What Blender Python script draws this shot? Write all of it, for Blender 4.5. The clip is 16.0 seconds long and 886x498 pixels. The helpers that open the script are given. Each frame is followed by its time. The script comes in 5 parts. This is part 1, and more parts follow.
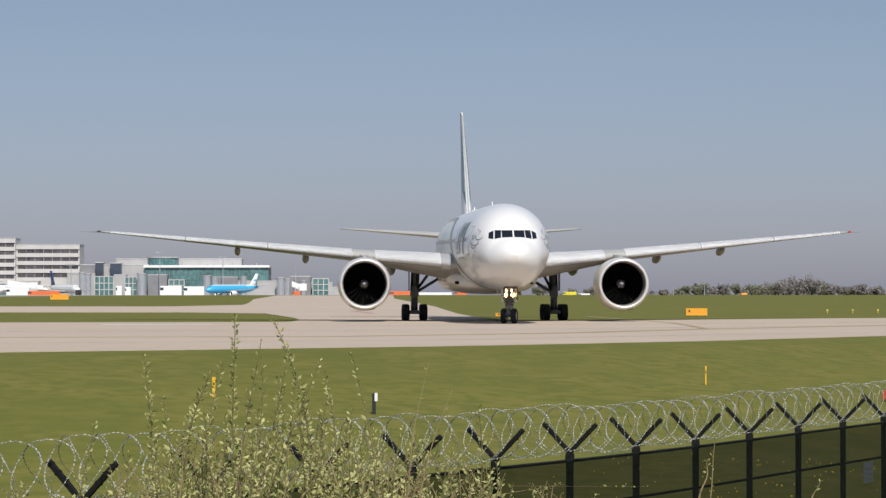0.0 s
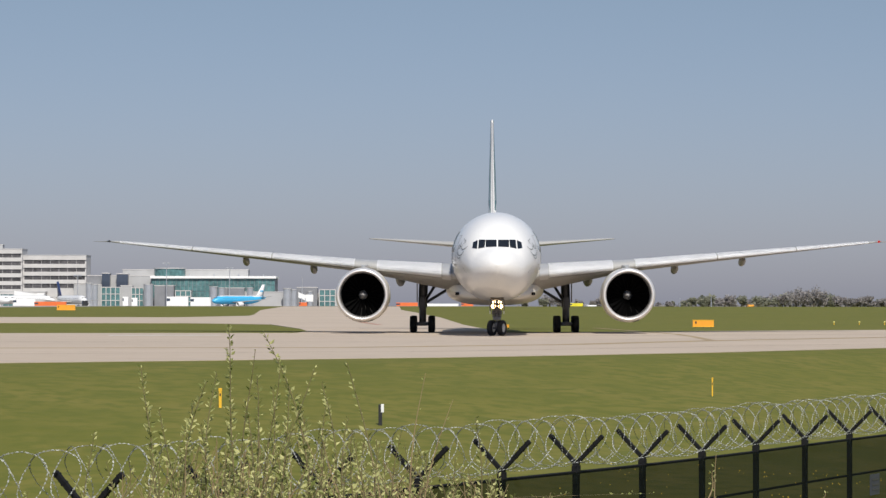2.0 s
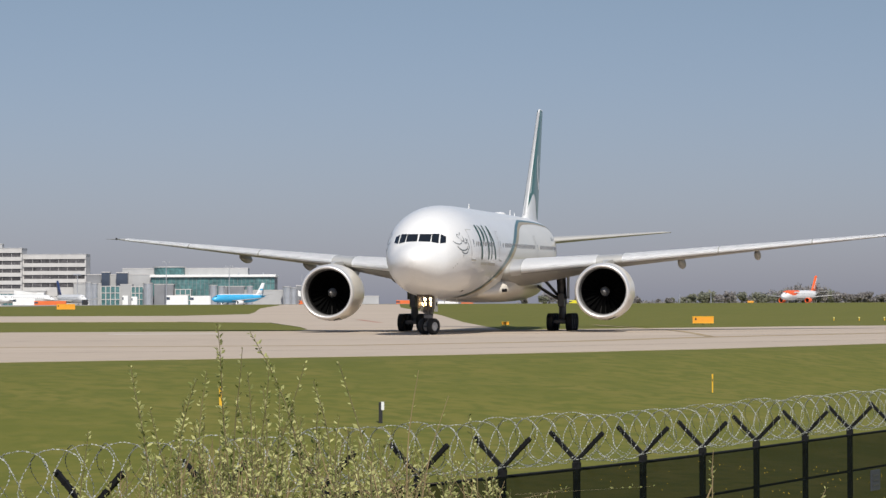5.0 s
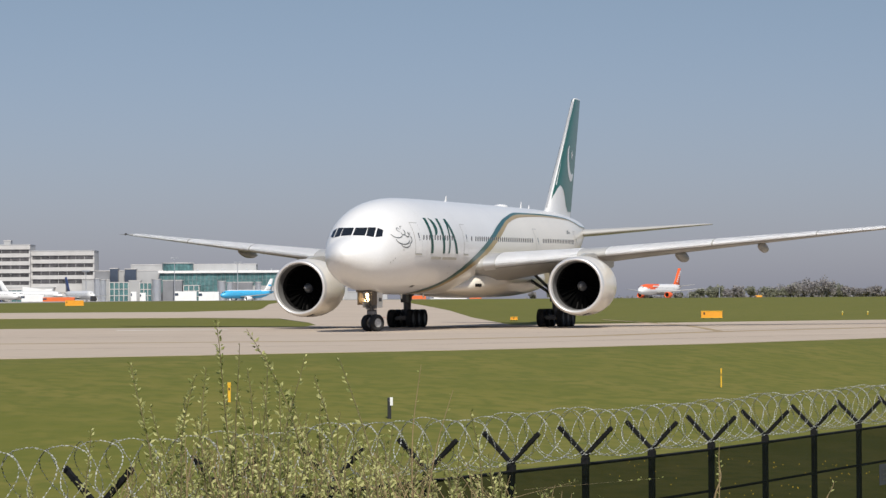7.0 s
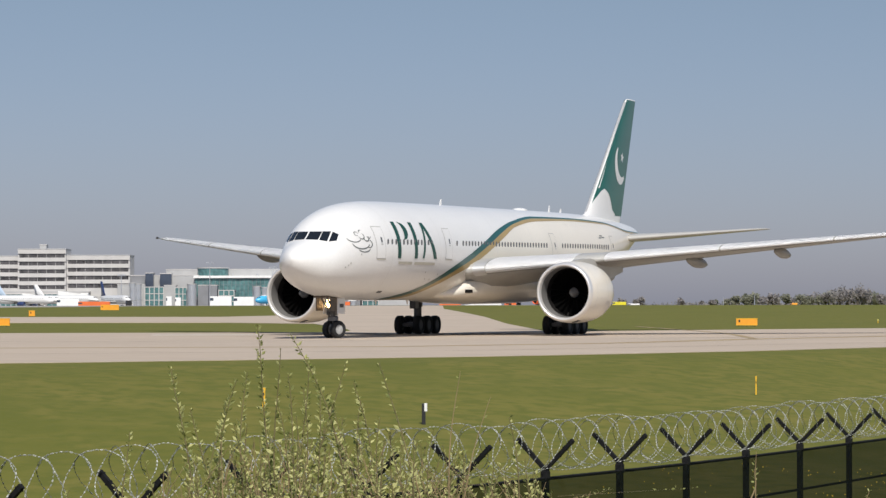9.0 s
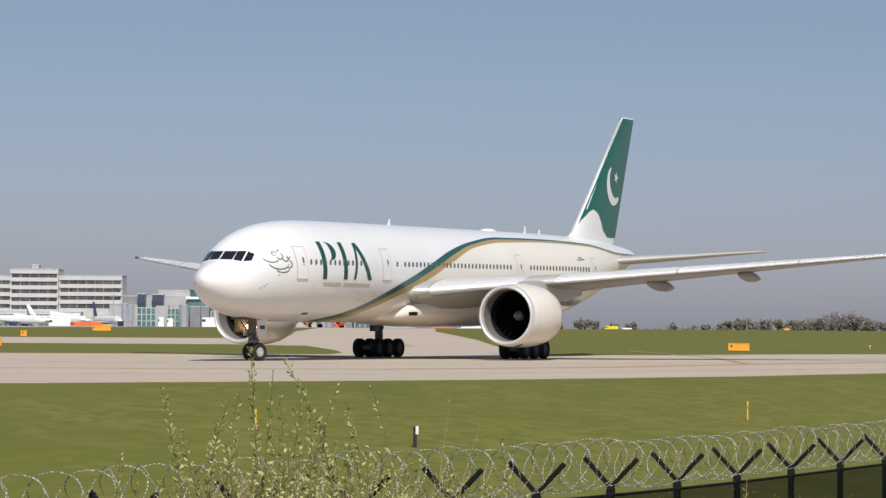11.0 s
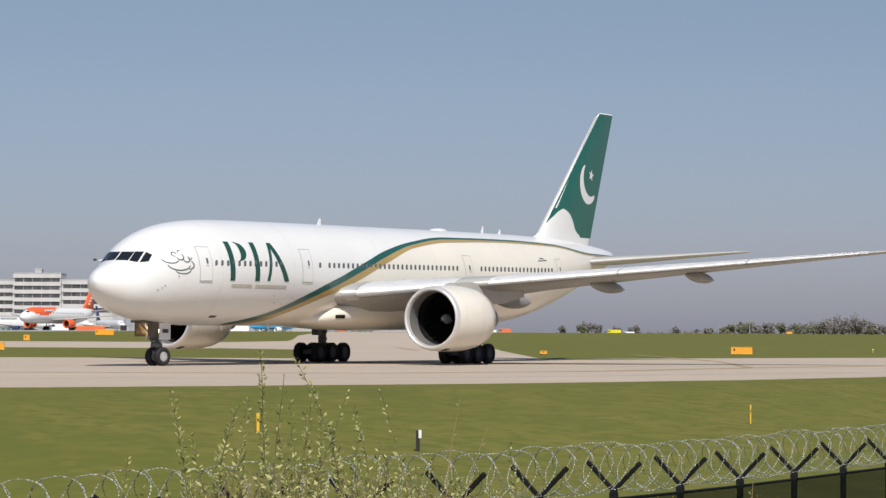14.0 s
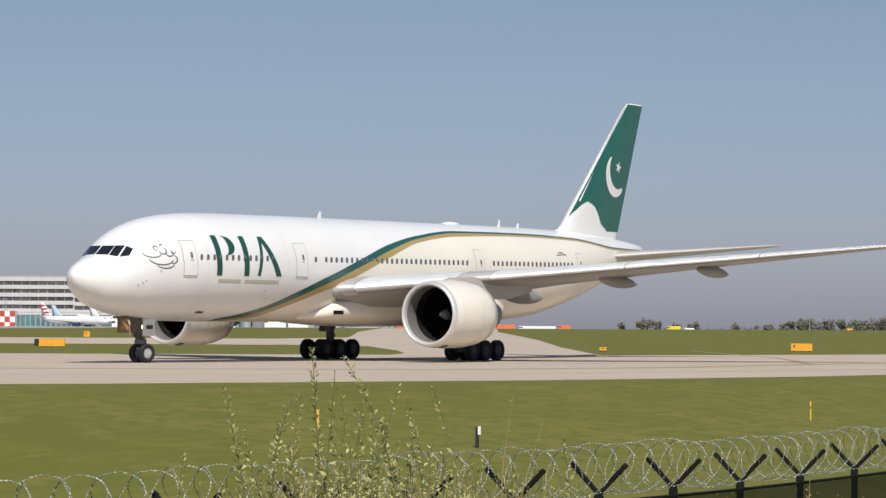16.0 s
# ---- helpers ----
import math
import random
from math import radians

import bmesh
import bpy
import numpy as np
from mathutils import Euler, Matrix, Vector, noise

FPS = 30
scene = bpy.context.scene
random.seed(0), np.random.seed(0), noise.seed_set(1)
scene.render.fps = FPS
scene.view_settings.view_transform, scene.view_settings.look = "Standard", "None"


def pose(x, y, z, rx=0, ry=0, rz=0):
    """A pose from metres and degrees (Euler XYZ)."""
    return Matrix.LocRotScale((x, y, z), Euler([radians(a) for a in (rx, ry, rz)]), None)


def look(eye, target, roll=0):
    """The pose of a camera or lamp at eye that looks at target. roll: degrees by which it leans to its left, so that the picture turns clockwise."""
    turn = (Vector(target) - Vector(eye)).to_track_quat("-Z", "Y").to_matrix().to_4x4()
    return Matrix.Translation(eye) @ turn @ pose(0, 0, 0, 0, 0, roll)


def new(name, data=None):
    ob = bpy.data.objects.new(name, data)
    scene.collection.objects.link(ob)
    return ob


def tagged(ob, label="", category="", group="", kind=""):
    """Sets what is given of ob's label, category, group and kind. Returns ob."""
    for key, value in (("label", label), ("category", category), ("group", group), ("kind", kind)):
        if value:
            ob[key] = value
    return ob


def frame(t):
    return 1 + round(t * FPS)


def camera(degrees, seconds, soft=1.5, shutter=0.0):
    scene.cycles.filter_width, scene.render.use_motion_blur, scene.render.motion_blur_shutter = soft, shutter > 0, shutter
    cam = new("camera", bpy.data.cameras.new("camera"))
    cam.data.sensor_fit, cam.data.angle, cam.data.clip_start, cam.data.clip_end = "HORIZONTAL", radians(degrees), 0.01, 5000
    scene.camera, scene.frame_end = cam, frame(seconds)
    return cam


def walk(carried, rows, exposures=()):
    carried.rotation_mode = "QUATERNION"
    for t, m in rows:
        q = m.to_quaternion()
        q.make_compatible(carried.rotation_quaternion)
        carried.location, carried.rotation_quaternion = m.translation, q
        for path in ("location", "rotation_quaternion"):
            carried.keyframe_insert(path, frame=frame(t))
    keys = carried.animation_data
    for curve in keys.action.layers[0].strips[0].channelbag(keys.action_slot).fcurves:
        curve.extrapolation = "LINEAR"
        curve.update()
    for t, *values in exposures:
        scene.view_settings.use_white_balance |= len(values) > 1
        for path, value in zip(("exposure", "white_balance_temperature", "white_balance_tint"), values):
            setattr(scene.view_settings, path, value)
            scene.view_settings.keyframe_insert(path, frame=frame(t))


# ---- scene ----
from mathutils.geometry import tessellate_polygon

# Camera: held by hand beside the perimeter fence, two metres above the taxiway; it only pans, tilts and rolls.
EYE = Vector((0.0, 0.0, 2.0))
cam = camera(17.60, 16.0, 1.4)
# seconds, pan to the right, tilt up, roll (degrees)
PAN = [
    (0, 0.002, 0.915, -0.036),
    (0.5, -0.016, 0.931, 0.035),
    (1, -0.029, 1.061, 0.119),
    (1.5, -0.115, 1.182, -0.000),
    (2, -0.130, 1.140, 0.046),
    (2.5, -0.182, 0.990, -0.077),
    (3, -0.094, 0.938, -0.053),
    (5.5, -0.150, 1.108, -0.240),
    (6, -0.180, 0.964, -0.254),
    (6.5, -0.224, 0.909, -0.239),
    (7, -0.287, 0.997, -0.365),
    (7.5, -0.475, 1.125, -0.194),
    (8, -0.642, 1.129, -0.298),
    (8.5, -0.859, 1.090, -0.225),
    (11, -0.843, 1.580, 0.337),
    (11.5, -0.220, 1.690, 0.360),
    (12, 0.226, 1.748, 0.469),
    (12.5, 0.135, 1.778, 0.606),
    (13, -0.196, 1.780, 0.283),
    (13.5, -0.522, 1.723, 0.321),
    (14, -0.898, 1.658, 0.281),
    (14.5, -1.181, 1.566, 0.364),
    (15, -1.357, 1.600, 0.390),
    (15.5, -1.694, 1.662, 0.322),
    (16, -2.083, 1.581, 0.285)
]


def aim(pan, tilt, roll):
    a, b = radians(pan), radians(tilt)
    return look(EYE, EYE + 100 * Vector((math.sin(a), math.cos(a), math.tan(b))), roll)


walk(cam, [(t, aim(p, b, r)) for t, p, b, r in PAN], [(0, 0.0), (3.2, 0.0), (5.3, -0.04), (8.7, -0.04), (10.8, 0.0), (16, 0.0)])

# ---- daylight: high spring sun behind the camera, hazy blue sky ----
SUN_EL, SUN_AZ = 47.5, 10.0
world = bpy.data.worlds.new("sky")
scene.world = world
world.use_nodes = True
wn, wl = world.node_tree.nodes, world.node_tree.links
wn.clear()
w_out = wn.new("ShaderNodeOutputWorld")
w_bg = wn.new("ShaderNodeBackground")
w_sky = wn.new("ShaderNodeTexSky")
w_sky.sky_type = "NISHITA"
w_sky.sun_disc = False
w_sky.sun_elevation = radians(SUN_EL)
w_sky.sun_rotation = radians(180 - SUN_AZ)
w_sky.air_density, w_sky.dust_density, w_sky.ozone_density = 1.0, 0.6, 2.0
w_co = wn.new("ShaderNodeTexCoord")
w_sep = wn.new("ShaderNodeSeparateXYZ")
w_ramp = wn.new("ShaderNodeValToRGB")
w_mix = wn.new("ShaderNodeMix")
w_mix.data_type, w_mix.blend_type = "RGBA", "MULTIPLY"
w_mix.inputs[0].default_value = 1.0
# haze layer: the low sky is dimmed and greyed, the high sky untouched
ramp = w_ramp.color_ramp
ramp.elements[0].position, ramp.elements[0].color = 0.0, (0.515, 0.537, 0.81, 1)
ramp.elements[1].position, ramp.elements[1].color = 0.6, (1, 1, 1, 1)
e = ramp.elements.new(0.11)
e.color = (0.608, 0.59, 0.667, 1)
wl.new(w_co.outputs["Generated"], w_sep.inputs[0])
wl.new(w_sep.outputs["Z"], w_ramp.inputs[0])
wl.new(w_sky.outputs[0], w_mix.inputs[6])
wl.new(w_ramp.outputs[0], w_mix.inputs[7])
wl.new(w_mix.outputs[2], w_bg.inputs[0])
wl.new(w_bg.outputs[0], w_out.inputs[0])
w_bg.inputs[1].default_value = 0.10
sun = new("sun", bpy.data.lights.new("sun", "SUN"))
sun.data.energy, sun.data.angle, sun.data.color = 4.7, radians(0.53), (1.0, 0.95, 0.87)
sun.matrix_world = look((0, 0, 60), Vector((0, 0, 60)) - Vector((math.sin(radians(SUN_AZ)), -1.0, math.tan(radians(SUN_EL)))))
scene.view_settings.exposure = 0.0


# ---- materials ----
def mat(name, base, rough=0.5, metal=0.0, var=0.12, size=3.0, bump=0.0, fine=40.0, coat=0.0, tint=None, emit=0.0, spec=0.5):
    """A surface with colour that varies at two scales, and fine relief."""
    m = bpy.data.materials.new(name)
    m.use_nodes = True
    n, l = m.node_tree.nodes, m.node_tree.links
    b = n["Principled BSDF"]
    b.inputs["Roughness"].default_value, b.inputs["Metallic"].default_value = rough, metal
    b.inputs["Coat Weight"].default_value = coat
    b.inputs["Specular IOR Level"].default_value = spec
    co = n.new("ShaderNodeTexCoord")
    n1, n2 = n.new("ShaderNodeTexNoise"), n.new("ShaderNodeTexNoise")
    n1.inputs["Scale"].default_value, n1.inputs["Detail"].default_value = 1.0 / size, 4
    n2.inputs["Scale"].default_value, n2.inputs["Detail"].default_value = fine / size, 3
    l.new(co.outputs["Object"], n1.inputs["Vector"])
    l.new(co.outputs["Object"], n2.inputs["Vector"])
    add = n.new("ShaderNodeMath")
    add.operation = "ADD"
    l.new(n1.outputs[0], add.inputs[0])
    l.new(n2.outputs[0], add.inputs[1])
    mr = n.new("ShaderNodeMapRange")
    mr.inputs[1].default_value, mr.inputs[2].default_value = 0.7, 1.3
    l.new(add.outputs[0], mr.inputs[0])
    mix = n.new("ShaderNodeMix")
    mix.data_type = "RGBA"
    other = tint or [c * (1 - 2 * var) for c in base]
    mix.inputs[6].default_value = (*other, 1)
    mix.inputs[7].default_value = (*[min(1, c * (1 + var * 0.5)) for c in base], 1)
    l.new(mr.outputs[0], mix.inputs[0])
    l.new(mix.outputs[2], b.inputs["Base Color"])
    if bump:
        bp = n.new("ShaderNodeBump")
        bp.inputs["Strength"].default_value, bp.inputs["Distance"].default_value = 0.6, bump
        l.new(n2.outputs[0], bp.inputs["Height"])
        l.new(bp.outputs[0], b.inputs["Normal"])
    if emit:
        b.inputs["Emission Color"].default_value, b.inputs["Emission Strength"].default_value = (*base, 1), emit
    return m


def glass_mat(name, base, rough=0.08):
    m = mat(name, base, rough, 0.0, 0.15, 2.0)
    m.node_tree.nodes["Principled BSDF"].inputs["Specular IOR Level"].default_value = 0.8
    return m


def mesh_mat(name, base, cover):
    """Woven steel mesh too fine to tell apart: part of the light goes through."""
    m = mat(name, base, 0.9, 0.0, 0.2, 0.5, spec=0.1)
    n, l = m.node_tree.nodes, m.node_tree.links
    tr, mx = n.new("ShaderNodeBsdfTransparent"), n.new("ShaderNodeMixShader")
    mx.inputs[0].default_value = cover
    l.new(tr.outputs[0], mx.inputs[1])
    l.new(n["Principled BSDF"].outputs[0], mx.inputs[2])
    l.new(mx.outputs[0], n["Material Output"].inputs[0])
    return m


def ground_mat(name, cols, scales, rough=0.9, stretch=(1, 1, 1), bump=0.03):
    """Several colours mixed by noises of several sizes (metres), for grass and pavement."""
    m = bpy.data.materials.new(name)
    m.use_nodes = True
    n, l = m.node_tree.nodes, m.node_tree.links
    b = n["Principled BSDF"]
    b.inputs["Roughness"].default_value = rough
    b.inputs["Specular IOR Level"].default_value = 0.25
    co, mp = n.new("ShaderNodeTexCoord"), n.new("ShaderNodeMapping")
    mp.inputs["Scale"].default_value = stretch
    l.new(co.outputs["Object"], mp.inputs[0])
    last = None
    for c, s in zip(cols[1:], scales):
        t = n.new("ShaderNodeTexNoise")
        t.inputs["Scale"].default_value, t.inputs["Detail"].default_value = 1.0 / s, 6
        l.new(mp.outputs[0], t.inputs["Vector"])
        r = n.new("ShaderNodeMapRange")
        r.inputs[1].default_value, r.inputs[2].default_value = 0.42, 0.62
        l.new(t.outputs[0], r.inputs[0])
        x = n.new("ShaderNodeMix")
        x.data_type = "RGBA"
        l.new(r.outputs[0], x.inputs[0])
        if last is None:
            x.inputs[6].default_value = (*cols[0], 1)
        else:
            l.new(last, x.inputs[6])
        x.inputs[7].default_value = (*c, 1)
        last = x.outputs[2]
    l.new(last, b.inputs["Base Color"])
    bp = n.new("ShaderNodeBump")
    bp.inputs["Strength"].default_value, bp.inputs["Distance"].default_value = 0.5, bump
    l.new(t.outputs[0], bp.inputs["Height"])
    l.new(bp.outputs[0], b.inputs["Normal"])
    return m


M_GRASS = ground_mat("grass", [(0.132, 0.131, 0.022), (0.158, 0.147, 0.029), (0.112, 0.118, 0.018), (0.160, 0.146, 0.030), (0.108, 0.116, 0.018)], [24.0, 6.0, 1.2, 0.30], 0.95, (0.45, 0.40, 1), 0.06)
M_PAVE = ground_mat("pavement_concrete", [(0.45, 0.37, 0.29), (0.39, 0.322, 0.258), (0.49, 0.405, 0.32), (0.42, 0.345, 0.275), (0.465, 0.385, 0.305)], [26.0, 8.0, 2.0, 0.5], 0.85, (0.35, 0.6, 1), 0.01)
M_APRON = ground_mat("apron_concrete", [(0.36, 0.34, 0.31), (0.32, 0.30, 0.28)], [20.0], 0.85)
M_WHITE = mat("white_paint", (0.765, 0.76, 0.745), 0.30, 0, 0.03, 4.0, coat=0.3)
M_CREAM = mat("cream_paint", (0.79, 0.74, 0.645), 0.3, 0, 0.04, 4.0, coat=0.3)
M_GREEN = mat("dark_green_paint", (0.012, 0.115, 0.085), 0.3, 0, 0.08, 2.0, coat=0.3)
M_TEALG = mat("teal_green_paint", (0.016, 0.098, 0.082), 0.3, 0, 0.08, 2.0, coat=0.3)
M_GOLD = mat("gold_paint", (0.42, 0.29, 0.10), 0.3, 0, 0.08, 2.0, coat=0.3)
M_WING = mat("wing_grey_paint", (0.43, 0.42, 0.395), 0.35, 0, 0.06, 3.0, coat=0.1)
# wing grey again, darkened to stand for shade under the wing
M_UNDER = mat("underwing_shade_grey", (0.33, 0.32, 0.30), 0.45, 0, 0.15, 2.0)
M_ALU = mat("polished_aluminium", (0.93, 0.93, 0.93), 0.38, 0.1, 0.03, 1.0)
M_EDGE = mat("bare_metal_edge", (0.50, 0.50, 0.50), 0.4, 0.3, 0.05, 1.0)
M_TITLE = mat("title_green", (0.012, 0.072, 0.054), 0.5, 0, 0.08, 1.0)
M_LIP = mat("brushed_inlet_lip", (0.80, 0.78, 0.76), 0.36, 0.55, 0.05, 1.0)
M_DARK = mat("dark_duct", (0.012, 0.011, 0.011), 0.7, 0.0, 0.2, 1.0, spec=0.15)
M_DUCT = mat("duct_lining", (0.22, 0.215, 0.21), 0.5, 0.3, 0.1, 1.0)
M_BLADE = mat("fan_blade", (0.005, 0.005, 0.005), 0.9, 0.0, 0.2, 0.5, spec=0.02)
M_SPIN = mat("spinner_grey", (0.36, 0.355, 0.35), 0.4, 0.2, 0.1, 0.5)
M_HOT = mat("exhaust_metal", (0.22, 0.19, 0.16), 0.4, 0.9, 0.15, 0.6)
M_TYRE = mat("tyre_rubber", (0.016, 0.016, 0.017), 0.8, 0, 0.2, 0.4, 0.004)
M_RIM = mat("wheel_rim", (0.58, 0.58, 0.57), 0.4, 0.3, 0.2, 0.2)
M_STRUT = mat("gear_steel", (0.10, 0.10, 0.105), 0.4, 0.5, 0.2, 0.5)
M_HUB = mat("dark_wheel_hub", (0.04, 0.04, 0.042), 0.5, 0.2, 0.2, 0.3)
M_LEG = mat("gear_leg_paint", (0.17, 0.17, 0.175), 0.45, 0.2, 0.15, 0.4)
M_BAY = mat("gear_bay_bronze", (0.13, 0.10, 0.072), 0.55, 0.2, 0.2, 0.4)
M_GLASS = glass_mat("cockpit_glass", (0.012, 0.014, 0.017), 0.06)
M_PORT = glass_mat("cabin_window", (0.15, 0.155, 0.165), 0.12)
M_LINEP = mat("faint_panel_line", (0.66, 0.65, 0.63), 0.45, 0, 0.1, 1.0)
M_SEAM = mat("panel_seam", (0.44, 0.43, 0.41), 0.5, 0, 0.1, 1.0)
M_BAR = mat("lettering_bar_grey", (0.52, 0.49, 0.41), 0.4, 0, 0.1, 0.5)
M_INK = mat("registration_bar_dark", (0.05, 0.05, 0.055), 0.4, 0, 0.1, 0.5)
M_FLO = mat("flourish_ink", (0.13, 0.145, 0.14), 0.4, 0, 0.1, 0.5)
M_LAMP = mat("landing_lamp", (1.0, 0.62, 0.27), 0.3, emit=11.0)
M_LAMP2 = mat("taxi_lamp", (1.0, 0.68, 0.38), 0.3, emit=8.0)
M_RED = mat("red_lens", (0.55, 0.03, 0.02), 0.3)


# ---- building helpers ----
def link(name, bm, material, parent=None, label="", smooth=False, kind="", category=""):
    me = bpy.data.meshes.new(name)
    bmesh.ops.recalc_face_normals(bm, faces=bm.faces[:])
    if smooth:
        for f in bm.faces:
            f.smooth = True
    bm.to_mesh(me)
    bm.free()
    for m in (material if isinstance(material, (list, tuple)) else [material]):
        me.materials.append(m)
    ob = new(name, me)
    if parent is not None:
        ob.parent = parent
    return tagged(ob, label, category, "", kind)


def part(name, bm, material, parent, label="", smooth=False):
    return link(name, bm, material, parent, label, smooth)


def shared(name, ob, parent, m, label=""):
    """Another object on ob's mesh, at the pose m in its parent's space."""
    c = new(name, ob.data)
    c.parent = parent
    c.matrix_basis = m
    return tagged(c, label)


def thing(name, label, category, m=None, group=""):
    ob = new(name)
    ob.empty_display_size = 0.2
    if m is not None:
        ob.matrix_basis = m
    return tagged(ob, label, category, group)


def box(bm, x0, x1, y0, y1, z0, z1, bevel=0.0):
    r = bmesh.ops.create_cube(bm, size=1, matrix=Matrix.Translation(((x0 + x1) / 2, (y0 + y1) / 2, (z0 + z1) / 2)) @ Matrix.Diagonal((x1 - x0, y1 - y0, z1 - z0, 1)))
    if bevel:
        es = {e for v in r["verts"] for e in v.link_edges}
        bmesh.ops.bevel(bm, geom=list(es), offset=bevel, segments=2, affect="EDGES", profile=0.7)
    return bm


def B():
    return bmesh.new()


def rod(bm, a, b, r0, r1=None, n=10):
    """A tapered rod from a to b."""
    a, b = Vector(a), Vector(b)
    d = b - a
    m = Matrix.Translation((a + b) / 2) @ d.to_track_quat("Z", "Y").to_matrix().to_4x4()
    bmesh.ops.create_cone(bm, cap_ends=True, segments=n, radius1=r0, radius2=r0 if r1 is None else r1, depth=d.length, matrix=m)
    return bm


def loft(bm, rings, close=True, cap=True):
    """Skin over a row of rings of equal counts."""
    vs = [[bm.verts.new(p) for p in r] for r in rings]
    n = len(vs[0])
    faces = []
    for a, b in zip(vs, vs[1:]):
        for i in range(n if close else n - 1):
            j = (i + 1) % n
            faces.append(bm.faces.new((a[i], a[j], b[j], b[i])))
    if cap and close:
        bm.faces.new(vs[0])
        bm.faces.new(vs[-1])
    return faces


def revolve(bm, prof, cx, cy, cz, n=48, axis="X"):
    """Turn a profile of (along, radius) about an axis along X."""
    rings = []
    for u, r in prof:
        rings.append([(cx + u, cy + r * math.cos(2 * math.pi * k / n), cz + r * math.sin(2 * math.pi * k / n)) for k in range(n)])
    return loft(bm, rings, cap=False)


def interp(tab, x, k):
    for a, b in zip(tab, tab[1:]):
        if x <= b[0]:
            f = max(0.0, (x - a[0]) / (b[0] - a[0]))
            return a[k] + (b[k] - a[k]) * f
    return tab[-1][k]


def smooth_tab(tab, x, k):
    """Monotone-ish cubic through a table's column."""
    n = len(tab)
    for i in range(n - 1):
        if x <= tab[i + 1][0] or i == n - 2:
            x0, x1 = tab[i][0], tab[i + 1][0]
            y0, y1 = tab[i][k], tab[i + 1][k]
            h = x1 - x0
            s = (y1 - y0) / h

            def slope(j):
                if j <= 0 or j >= n - 1:
                    return None
                a = (tab[j][k] - tab[j - 1][k]) / (tab[j][0] - tab[j - 1][0])
                b = (tab[j + 1][k] - tab[j][k]) / (tab[j + 1][0] - tab[j][0])
                return 0.0 if a * b <= 0 else 2 * a * b / (a + b)

            m0, m1 = slope(i), slope(i + 1)
            m0 = s if m0 is None else m0
            m1 = s if m1 is None else m1
            t = min(1.0, max(0.0, (x - x0) / h))
            return y0 * (1 + 2 * t) * (1 - t) ** 2 + m0 * h * t * (1 - t) ** 2 + y1 * t * t * (3 - 2 * t) + m1 * h * t * t * (t - 1)


def wing_section(le, te, y, z, thick, n=9, twist=0.0, low=0.85):
    """Airfoil ring at one span station: x aft, z up."""
    c = te - le
    up, lo = [], []
    for i in range(n + 1):
        u = 0.5 * (1 - math.cos(math.pi * i / n))
        t = thick * c * 5 * (0.2969 * math.sqrt(u) - 0.126 * u - 0.3516 * u * u + 0.2843 * u ** 3 - 0.1015 * u ** 4)
        cam_z = 0.02 * c * (1 - (2 * u - 1) ** 2) + twist * c * (0.3 - u)
        up.append((le + u * c, y, z + cam_z + t * 1.0))
        lo.append((le + u * c, y, z + cam_z - t * (0.85 + (low - 0.85) * min(1.0, u / 0.22))))
    return up[::-1] + lo[1:-1]


# ---- ground: one sheet, falling from the airfield to the fence line, with the bank on which the camera stands ----
PROFILE = [(-4000, 0.4), (-20, 0.4), (17, 0.45), (24, -1.2), (33, -3.0), (62, -3.0), (70, -2.5), (105, -0.10), (111.5, -0.02), (300, -0.02), (700, 1.84), (900, 1.84), (1100, 1.0), (6000, 1.0)]


NEAR_EDGE = [(-420, 84.0), (-60, 88.0), (-30, 95.0), (-15.5, 100.5), (0, 112.0), (11, 124.0), (21, 138.5), (40, 142.0), (420, 142.0)]


def land(y, x=0.0):
    """Height of the ground; the slope to the fence starts at the taxiway's near edge."""
    if 66 < y < 300:
        s = interp(NEAR_EDGE, x, 1) - 112.0
        f = min(1.0, max(0.0, (y - 66) / 16.0))
        return interp(PROFILE, max(66.0, y - s * f) if y < 112 + s else 200.0, 1)
    return interp(PROFILE, y, 1)


def build_ground():
    ys = sorted(set([p[0] for p in PROFILE] + list(range(-20, 148, 3)) + list(range(150, 1200, 30)) + [1500, 2000, 3000, 4900]))
    xs = [-4000, -2000, -1000, -600] + list(range(-400, -60, 20)) + list(range(-60, 61, 4)) + list(range(80, 401, 20)) + [600, 1000, 2000, 4000]
    bm = B()
    rows = []
    for y in ys:
        row = []
        for x in xs:
            u = 0.0
            if 34 < y < 100:
                u = 0.10 * noise.noise((x * 0.08, y * 0.11, 3.0))
            row.append(bm.verts.new((x, y, land(y, x) + u)))
        rows.append(row)
    for a, b in zip(rows, rows[1:]):
        for i in range(len(xs) - 1):
            bm.faces.new((a[i], a[i + 1], b[i + 1], b[i]))
    return link("ground", bm, M_GRASS, None, "mown green grass of the airfield, slightly yellowed", True, "structure", "grass")


build_ground()


